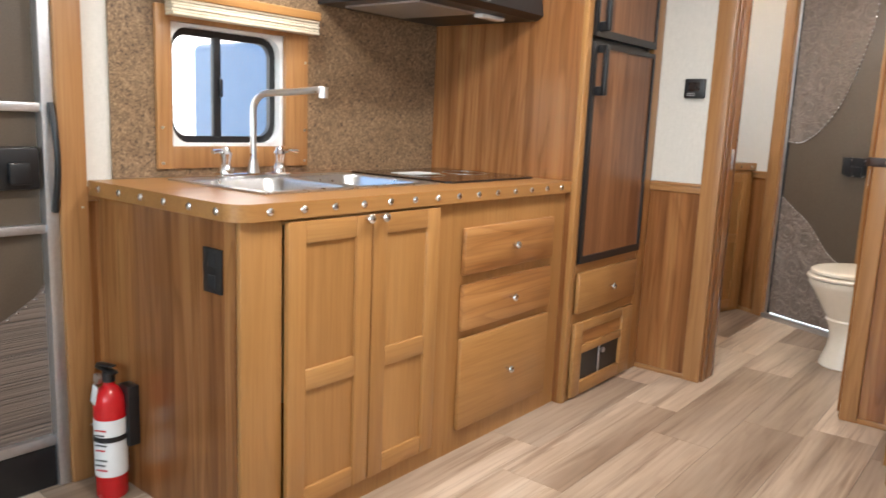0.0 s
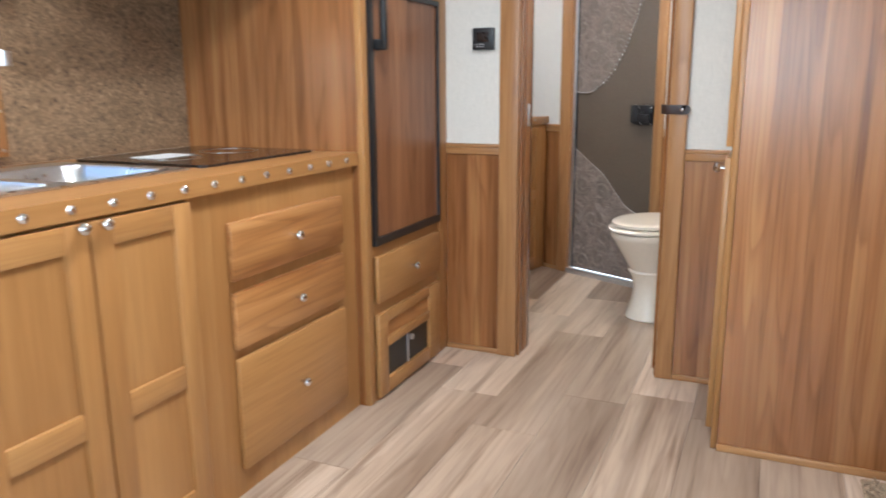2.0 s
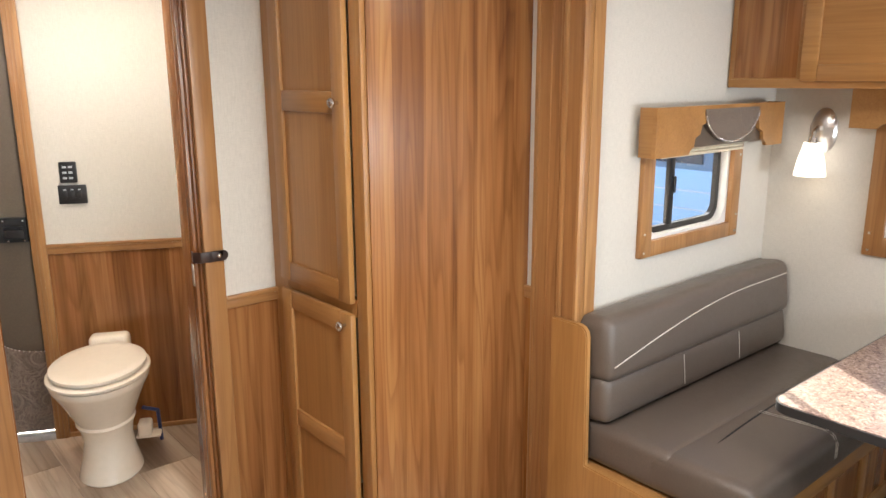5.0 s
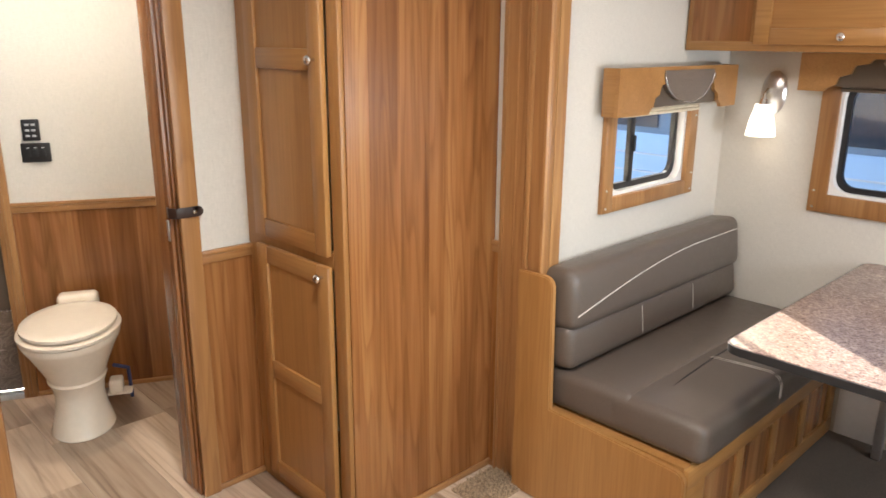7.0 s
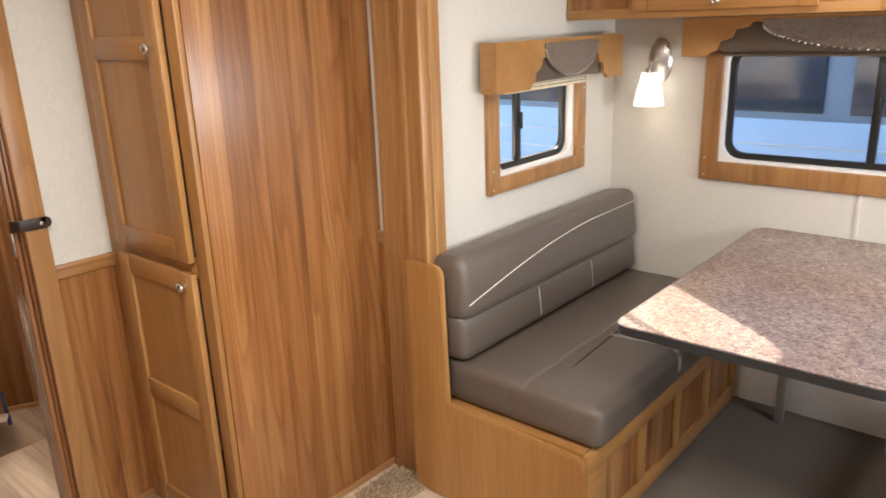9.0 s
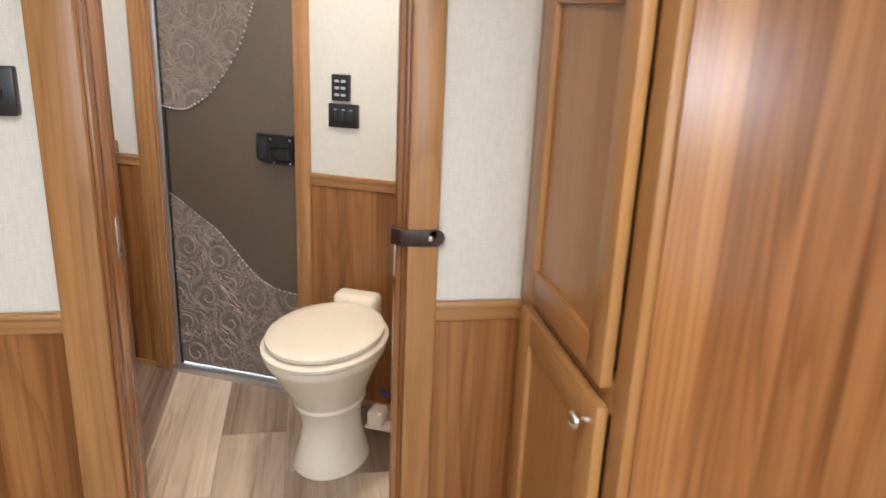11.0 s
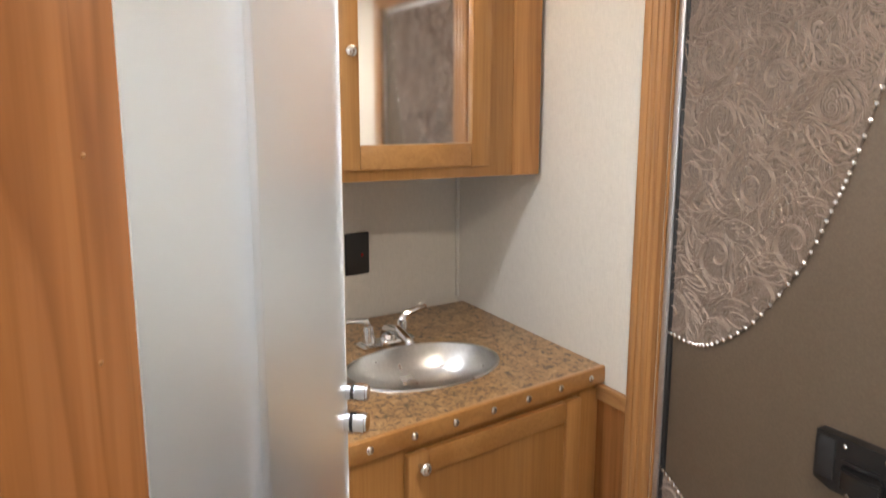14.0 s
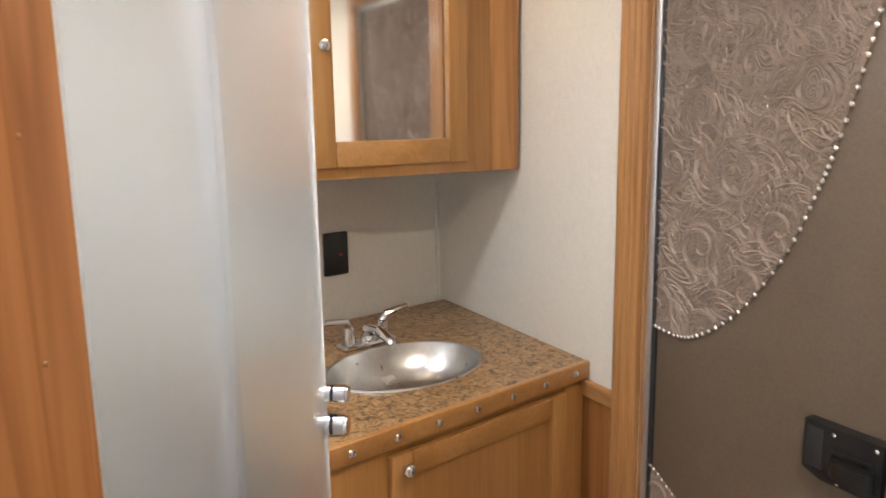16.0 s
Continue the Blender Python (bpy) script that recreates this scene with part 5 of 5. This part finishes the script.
prism(bm, [(1.385, 0.918), (1.42, 0.905), (1.527, 0.905), (1.527, 1.008), (1.385, 1.008)], -0.012, 0.012, SLANT)
hoop(bm, rrect(1.435, 1.518, 0.914, 0.972, 0.012, 4), rrect(1.441, 1.512, 0.920, 0.966, 0.008, 4), 0.0115, 0.019, SLANT)
lt = part("latch", bm, BLACK, t, "black paddle latch")
bm = B()
prism(bm, [(0.0, 0.0), (0.078, 0.0), (0.086, 0.024), (0.060, 0.030), (0.012, 0.018)], 0.925, 0.962, SLANT @ Matrix(((1, 0, 0, 1.437), (0, 0, 1, 0.012), (0, 1, 0, 0), (0, 0, 0, 1))))
bmesh.ops.bevel(bm, geom=bm.edges[:], offset=0.003, segments=2, affect='EDGES')
part("paddle", bm, BLACK, lt, "raised black paddle")
bm = B()
box(bm, 1.392, 1.425, 0.0115, 0.0165, 0.925, 1.0, 0.002, SLANT)
part("lock_plate", bm, RUBBER, lt)
for u, z in ((1.515, 0.995), (1.515, 0.911), (1.44, 0.995), (1.452, 0.911)):
    bm = B()
    ball(bm, (u, 0.012, z), 0.0045, 1, 0.5, 1, m=SLANT, n=5)
    part("screw", bm, CHROME, lt)
t = thing("trim_stall_door", (SLANT @ Vector((1.25, 0, 0)))[:], "reeded honey wood casing round the leather door", "door frame", kind="structure", rz=-25.97)
for a, b in ((S0 - 0.08, S0 - 0.001), (S1 + 0.001, S1 + 0.058)):
    bm = B()
    box(bm, a, b, 0, 0.018, 0, SZ + 0.07, 0.004, SLANT)
    for f in (0.25, 0.5, 0.75):
        box(bm, a + (b - a) * f - 0.007, a + (b - a) * f + 0.007, 0.016, 0.0200, 0, SZ + 0.06, 0.0015, SLANT)
    part("casing", bm, TRIM, t)
bm = B()
box(bm, S0 - 0.001, S1 + 0.001, 0, 0.018, SZ, SZ + 0.07, 0.004, SLANT)
for f in (0.25, 0.5, 0.75):
    box(bm, S0 - 0.02, S1 + 0.02, 0.017, 0.022, SZ + 0.07 * f - 0.006, SZ + 0.07 * f + 0.006, 0.002, SLANT)
part("casing", bm, TRIM_H, t)
bm = B()
box(bm, S0 - 0.0005, S0 + 0.003, -W, 0.001, 0.02, SZ, 0, SLANT)
part("jamb", bm, TRIM, t)

t = thing("remote_control", (SLANT @ Vector((1.71, 0, 1.147)))[:], "small black wall remote with white buttons", "remote control", rz=-25.97)
bm = B()
box(bm, 1.678, 1.744, 0, 0.018, 1.147, 1.235, 0.004, SLANT)
part("case", bm, BLACK, t)
for a in range(3):
    for b in range(2):
        bm = B()
        box(bm, 1.691 + 0.023 * b, 1.707 + 0.023 * b, 0.0175, 0.0195, 1.163 + 0.023 * a, 1.172 + 0.023 * a, 0.001, SLANT)
        part("button", bm, ALU, t)
t = thing("switch_plate", (SLANT @ Vector((1.72, 0, 1.057)))[:], "black switch plate with three rockers", "switch", rz=-25.97)
bm = B()
box(bm, 1.664, 1.775, 0, 0.014, 1.057, 1.137, 0.004, SLANT)
part("plate", bm, BLACK, t)
for a in range(3):
    bm = B()
    box(bm, 1.682 + 0.028 * a, 1.70 + 0.028 * a, 0.0135, 0.019, 1.08, 1.112, 0.002, SLANT)
    part("rocker", bm, RUBBER, t)
    bm = B()
    box(bm, 1.686 + 0.028 * a, 1.697 + 0.028 * a, 0.0135, 0.0146, 1.116, 1.12, 0, SLANT)
    part("marking", bm, ALU, t)

# vanity
VZ = 0.932
t = thing("vanity_cabinet", (VAN @ Vector((-0.35, -0.3, 0)))[:], "honey maple bathroom vanity cabinet with a framed door", "cabinet", rz=75)
bm = B()
box(bm, -0.85, -0.60, -0.02, 0, 0.0, VZ - 0.045, 0.001, VAN)
box(bm, -0.075, 0.0, -0.02, 0, 0.0, VZ - 0.045, 0.001, VAN)
box(bm, -0.60, -0.075, -0.02, -0.0005, 0.0, 0.035, 0, VAN)
box(bm, -0.60, -0.075, -0.02, -0.0005, 0.86, VZ - 0.045, 0, VAN)
part("face_frame", bm, MAPLE, t)
bm = B()
box(bm, -0.85, -0.02, -0.5, -0.021, 0.0, 0.03, 0, VAN)
part("floor_board", bm, MAPLE, t)
shaker(t, VAN, -0.612, -0.088, 0.028, 0.872, (0.445,), (-0.585, 0.845), w=0.052)
VT = VAN
t = thing("bathroom_countertop", (VAN @ Vector((-0.3, -0.3, VZ)))[:], "brown granite-look vanity top with a maple edge and nail heads", "worktop", rz=75)
sc_u, sc_d = -0.36, -0.27
ell = [(sc_u + 0.205 * math.cos(2 * math.pi * k / 40), sc_d + 0.15 * math.sin(2 * math.pi * k / 40)) for k in range(40)]
bm = B()
ring_o = [(-0.85, 0.0), (0.0, 0.0), (0.19, -0.715), (-0.85, -0.74)]
vo = [bm.verts.new((VAN @ Vector((u, d, VZ)))) for u, d in ring_o]
vi = [bm.verts.new((VAN @ Vector((u, d, VZ)))) for u, d in ell]
eds = [bm.edges.new((a, b)) for L in (vo, vi) for a, b in zip(L, L[1:] + L[:1])]
bmesh.ops.triangle_fill(bm, use_beauty=True, edges=eds)
part("top", bm, STONE, t, smooth=False)
bm = B()
box(bm, -0.85, 0.002, 0.0005, 0.018, VZ - 0.042, VZ + 0.002, 0.004, VAN)
part("edge", bm, MAPLE_H, t, "maple front edge")
for k in range(8):
    bm = B()
    ball(bm, (-0.055 - 0.108 * k, 0.018, VZ - 0.02), 0.0095, 1, 0.6, 1, m=VAN, n=6)
    part("nail_head", bm, CHROME, t)
t = thing("vanity_sink", (VAN @ Vector((sc_u, sc_d, VZ)))[:], "oval brushed steel basin set in the vanity top", "sink", rz=75)
bm = B()
rings = []
for r, z in ((1.06, 0.0005), (1.05, 0.005), (1.0, 0.005), (0.985, -0.005), (0.9, -0.05), (0.7, -0.085), (0.35, -0.10), (0.1, -0.102)):
    rings.append([bm.verts.new(VAN @ Vector((sc_u + 0.205 * r * math.cos(2 * math.pi * k / 40), sc_d + 0.15 * r * math.sin(2 * math.pi * k / 40), VZ + z))) for k in range(40)])
for a, b in zip(rings, rings[1:]):
    for i in range(40):
        bm.faces.new((a[i], a[(i + 1) % 40], b[(i + 1) % 40], b[i]))
part("bowl", bm, STEEL, t)
bm = B()
cyl(bm, VAN @ Vector((sc_u, sc_d, VZ - 0.104)), VAN @ Vector((sc_u, sc_d, VZ - 0.099)), 0.022)
part("drain", bm, CHROME, t)
t = thing("vanity_faucet", (VAN @ Vector((sc_u + 0.02, -0.47, VZ)))[:], "chrome bathroom faucet with two lever handles", "faucet", rz=75)
fu, fd = sc_u + 0.02, -0.47
bm = B()
box(bm, fu - 0.085, fu + 0.085, fd - 0.025, fd + 0.025, VZ, VZ + 0.018, 0.008, VAN)
part("base", bm, CHROME, t)
bm = B()
tube(bm, [(fu, fd, VZ + 0.015), (fu, fd + 0.01, VZ + 0.045), (fu, fd + 0.06, VZ + 0.055), (fu, fd + 0.11, VZ + 0.04), (fu, fd + 0.118, VZ + 0.03)], [0.018, 0.017, 0.014, 0.012, 0.012], 10, m=VAN)
part("spout", bm, CHROME, t)
for s in (-1, 1):
    bm = B()
    cyl(bm, (fu + s * 0.055, fd, VZ + 0.015), (fu + s * 0.055, fd, VZ + 0.06), 0.019, 0.013, m=VAN)
    tube(bm, [(fu + s * 0.055, fd, VZ + 0.06), (fu + s * 0.063, fd, VZ + 0.078), (fu + s * 0.13, fd + 0.01, VZ + 0.092)], [0.011, 0.01, 0.007], 8, m=VAN)
    part("handle", bm, CHROME, t)

# mirror cabinet
t = thing("mirror_cabinet", (CABM @ Vector((-0.3, -0.15, 1.395)))[:], "honey maple wall cabinet with a mirrored door", "cabinet", rz=65)
MC = 1.395
bm = B()
box(bm, -0.72, -0.02, -0.32, -0.02, MC, CEIL - 0.002, 0.001, CABM)
part("body", bm, MAPLE_H, t)
bm = B()
box(bm, -0.10, -0.012, -0.018, 0.003, MC, CEIL - 0.002, 0.002, CABM)
part("filler", bm, wood("streaked_filler", (0.22, 0.085, 0.025), (0.44, 0.21, 0.07), (0.53, 0.28, 0.10), 0.32, 2, grain=1.6), t, "dark streaked filler board")
bm = B()
box(bm, -0.72, -0.10, -0.018, 0.0, MC, CEIL - 0.003, 0.002, CABM)
part("face_frame", bm, MAPLE, t)
m0, m1, n0, n1 = -0.542, -0.235, 1.484, 1.957
bm = B()
box(bm, m0 - 0.05, m1 + 0.05, 0.0006, 0.0025, n0 - 0.055, n1 + 0.055, 0, CABM)
dr = part("door", bm, MAPLE, t)
for a, b in ((m0 - 0.055, m0), (m1, m1 + 0.055)):
    bm = B()
    box(bm, a, b, 0.0008, 0.02, n0 - 0.06, n1 + 0.06, 0.003, CABM)
    part("stile", bm, MAPLE, dr)
for a, b in ((n0 - 0.06, n0), (n1, n1 + 0.06)):
    bm = B()
    box(bm, m0 + 0.0005, m1 - 0.0005, 0.001, 0.0192, a, b, 0.003, CABM)
    part("rail", bm, MAPLE_H, dr)
bm = B()
box(bm, m0 - 0.004, m1 + 0.004, 0.003, 0.008, n0 - 0.004, n1 + 0.004, 0, CABM)
part("mirror", bm, MIRROR, dr, "clear mirror pane", smooth=False)
knob(dr, CABM, m0 - 0.028, 0.02, 1.70)
t = thing("vanity_light", (CABM @ Vector((-0.4, 0.03, 2.05)))[:], "warm light bar above the mirror", "wall light", rz=65)
bm = B()
box(bm, -0.58, -0.22, 0.0, 0.02, 2.05, 2.09, 0.004, CABM)
part("back", bm, STEEL, t)
bm = B()
tube(bm, [(-0.56, 0.04, 2.07), (-0.24, 0.04, 2.07)], 0.016, 12, m=CABM)
part("lens", bm, VANITY, t)
t = thing("outlet", (BACK @ Vector((-0.405, 0, 1.07)))[:], "black outlet plate with a red indicator", "outlet", rz=75)
bm = B()
box(bm, -0.444, -0.361, 0, 0.012, 1.07, 1.20, 0.004, BACK)
part("plate", bm, BLACK, t)
bm = B()
box(bm, -0.392, -0.385, 0.0115, 0.014, 1.128, 1.135, 0.001, BACK)
part("indicator", bm, RED, t)

# shower screen
SEAL = glass("milky_seal", 0.7, (0.95, 0.97, 1.0))
P0, PM, P1 = Vector((-0.548, 3.505, 0)), Vector((-0.765, 3.775, 0)), Vector((-0.940, 4.092, 0))
t = thing("shower_screen", P0[:], "frosted glass shower screen with a chrome knob", "shower screen")


def sheet(a, b, off=0.0):
    d = (b - a)
    return front((a.x, a.y), math.degrees(math.atan2(d.y, d.x))), d.length


for a, b, lab in ((P0, PM, "fixed frosted pane"), (PM, P1, "frosted glass door")):
    m, ln = sheet(a, b)
    bm = B()
    box(bm, 0.0, ln, -0.003, 0.003, 0.06, 1.95, 0.0, m)
    part("pane", bm, FROST, t, lab)
m, ln = sheet(PM, P1)
bm = B()
box(bm, -0.02, 0.02, -0.005, 0.004, 0.06, 1.95, 0.002, m)
part("seal", bm, SEAL, t, "milky vertical seal between the panes")
bm = B()
box(bm, ln - 0.001, ln + 0.002, -0.0035, 0.0035, 0.06, 1.95, 0, m)
part("edge_strip", bm, WHITE, t, "pale glass edge")
def shower_knob(z, r, u):
    """A turned chrome pull: two drums with a dark rubber ring between them and a domed end."""
    bm = B()
    for d0, d1, f in ((0.003, 0.012, 0.95), (0.018, 0.036, 1.0), (0.036, 0.040, 0.86)):
        cyl(bm, (u, d0, z), (u, d1, z), r * f, r * f, 24, m)
    cyl(bm, (u, -0.008, z), (u, 0.004, z), r * 0.8, n=20, m=m)
    kn = part("knob", bm, CHROME, t, "chrome cylinder knob")
    bm = B()
    cyl(bm, (u, 0.0115, z), (u, 0.0185, z), r * 0.88, n=20, m=m)
    part("rubber_ring", bm, RUBBER, kn)


shower_knob(1.105, 0.0150, ln + 0.002)
shower_knob(1.056, 0.0185, ln - 0.006)
bm = B()
for a, b in ((P0, PM), (PM, P1)):
    m, ln = sheet(a, b)
    box(bm, 0, ln, -0.012, 0.012, 0.0, 0.06, 0.004, m)
part("sill", bm, WHITE, t, "white shower sill")
bm = B()
box(bm, -2.02, -1.62, 0.001, 0.012, 0.0, CEIL - 0.002, 0, BACK)
box(bm, -2.0, -0.56, YB + 0.001, YB + 0.01, 0.0, CEIL - 0.002)
solid("shower_wall", bm, WHITE, "white shower surround", "shower", kind="structure")

# toilet
TM = Matrix.Translation((-0.085, 4.135, 0)) @ Matrix.Rotation(radians(-26), 4, 'Z')     # faces -y of its own frame
t = thing("toilet", (-0.085, 4.135, 0), "cream ceramic pedestal toilet with a closed lid", "toilet", rz=-26)
bm = B()
lathe(bm, [(0.118, 0.0), (0.122, 0.006), (0.116, 0.03), (0.10, 0.09), (0.092, 0.15), (0.098, 0.20), (0.112, 0.235), (0.108, 0.245), (0.128, 0.30), (0.158, 0.37), (0.176, 0.405), (0.183, 0.42), (0.183, 0.437), (0.17, 0.44)], (0, 0, 0), 40, 1.0, 1.28, m=TM, shift=[0.02, 0.02, 0.02, 0.02, 0.02, 0.015, 0.01, 0.01, 0.0, -0.01, -0.015, -0.015, -0.015, -0.015])
part("bowl", bm, CREAM, t)
for nm, z0, z1, f in (("seat", 0.441, 0.462, 1.0), ("lid", 0.464, 0.488, 0.93)):
    bm = B()
    prof = [(0.18 * f, z0), (0.19 * f, z0 + 0.005), (0.19 * f, z1 - 0.007), (0.182 * f, z1 - 0.002), (0.15 * f, z1), (0.05, z1 + 0.003)]
    lathe(bm, prof, (0, 0, 0), 40, 1.0, 1.30, m=TM, shift=[-0.015] * 6)
    part(nm, bm, CREAM, t)
bm = B()
box(bm, -0.08, 0.08, 0.205, 0.285, 0.40, 0.512, 0.022, TM, 4)
part("hinge_housing", bm, CREAM, t)
bm = B()
box(bm, 0.10, 0.155, 0.08, 0.15, 0.095, 0.155, 0.012, TM, 3)
box(bm, 0.09, 0.19, 0.085, 0.145, 0.085, 0.098, 0.006, TM)
part("flush_pedal", bm, CREAM, t)
bm = B()
tube(bm, [TM @ Vector(p) for p in ((0.12, 0.15, 0.2), (0.17, 0.2, 0.16), (0.17, 0.23, 0.05), (0.17, 0.24, 0.0))], 0.008, 8)
part("water_hose", bm, plain("blue_hose", (0.03, 0.05, 0.16), 0.5), t, "dark blue water hose")

# ---- outside ----
bm = B()
box(bm, -2500, 2500, -2500, 2500, -1.0, -0.7)
solid("ground", bm, plain("gravel_ground", (0.42, 0.40, 0.37), 0.9, 0, 0.2, 3, 0.3), "pale gravel yard", "ground", kind="structure")
SIDING = plain("blue_grey_siding", (0.075, 0.15, 0.27), 0.4, 0.0, 0.04, 3)
TINT = plain("dark_window", (0.022, 0.035, 0.06), 0.1, 0, 0.1, bumpy=0)
STRIPE = plain("pale_stripe", (0.30, 0.40, 0.54), 0.4, 0, 0.04, 3)
LOWER = plain("light_blue_panel", (0.20, 0.36, 0.60), 0.35, 0, 0.04, 3)


def trailer(x, y0, y1, side, label, top=2.3):
    t = thing("parked_trailer", (x, (y0 + y1) / 2, -0.7), label, "trailer")
    bm = B()
    box(bm, x, x + side * 2.3, y0, y1, -0.25, top, 0.12, None, 4)
    part("body", bm, SIDING, t)
    d = -side
    bm = B()
    for k in range(6):
        box(bm, x + d * 0.001, x + d * 0.012, y0 + 0.15, y1 - 0.15, -0.1 + 0.15 * k, -0.085 + 0.15 * k, 0.002)
    part("trim_strip", bm, STRIPE, t)
    bm = B()
    box(bm, x + d * 0.0005, x + d * 0.006, y0 + 0.13, y1 - 0.13, -0.12, 0.83, 0.002)
    part("lower_panel", bm, LOWER, t, "lighter lower body panel")
    n = max(1, int((y1 - y0) / 1.9))
    for k in range(n):
        yc = y0 + (k + 0.5) * (y1 - y0) / n
        bm = B()
        box(bm, x + d * 0.002, x + d * 0.02, yc - 0.90, yc + 0.90, 0.88, 1.75, 0.008)
        w = part("window", bm, TINT, t, "dark tinted window")
        bm = B()
        box(bm, x + d * 0.002, x + d * 0.024, yc - 0.03, yc + 0.03, 0.88, 1.75, 0.004)
        part("frame", bm, ALU, w)
    for yc in (y0 + 1.2, y0 + 2.0):
        bm = B()
        cyl(bm, (x + side * 0.05, yc, -0.36), (x + side * 0.28, yc, -0.36), 0.34, n=28)
        part("wheel", bm, RUBBER, t)
    return t


trailer(4.6, -3.6, 6.2, 1, "blue-grey horse trailer parked beside the dinette windows", 3.2)
trailer(-6.5, 6.0, 13.2, -1, "blue-grey trailer parked beyond the kitchen window", 2.0)

# added building: its sunlit white wall makes the kitchen window glare
t = thing("white_backdrop", (-12.0, 3.0, -0.7), "large white sunlit backdrop block added to fill the kitchen window with white", "barn")
bm = B()
box(bm, -18.0, -12.0, -12.0, 22.0, -0.7, 5.5)
part("wall", bm, WHITE, t)
bm = B()
prism(bm, [(-18.3, 5.4), (-11.7, 5.4), (-15.0, 7.4)], -12.4, 22.4)
part("roof", bm, ALU, t, smooth=False)

# ---- floor planks ----
PW = 0.225
rng = random.Random(7)
x = -1.58
planks = []
while x < 0.95:
    y = -1.7 - rng.uniform(0, 1.1)
    while y < 5.3:
        ln = rng.choice((0.6, 0.75, 0.9, 1.05))
        planks.append((x, max(y, -1.7), min(y + ln, 5.4)))
        y += ln
    x += PW
floor_ob = bpy.data.objects["floor"]
shared = {}
for px, y0, y1 in planks:
    ln = round(y1 - y0, 3)
    if ln < 0.02:
        continue
    w = min(PW, 0.95 - px)
    key = (ln, round(w, 3))
    if key not in shared:
        bm = B()
        box(bm, 0.0006, w - 0.0006, 0.0006, ln - 0.0006, -0.0055, 0.0, 0.0005, None, 1)
        shared[key] = mesh_of("plank", bm, PLANK, False)
    ob = new("plank", shared[key])
    ob.parent = floor_ob
    ob.location = (px, y0, 0.0)
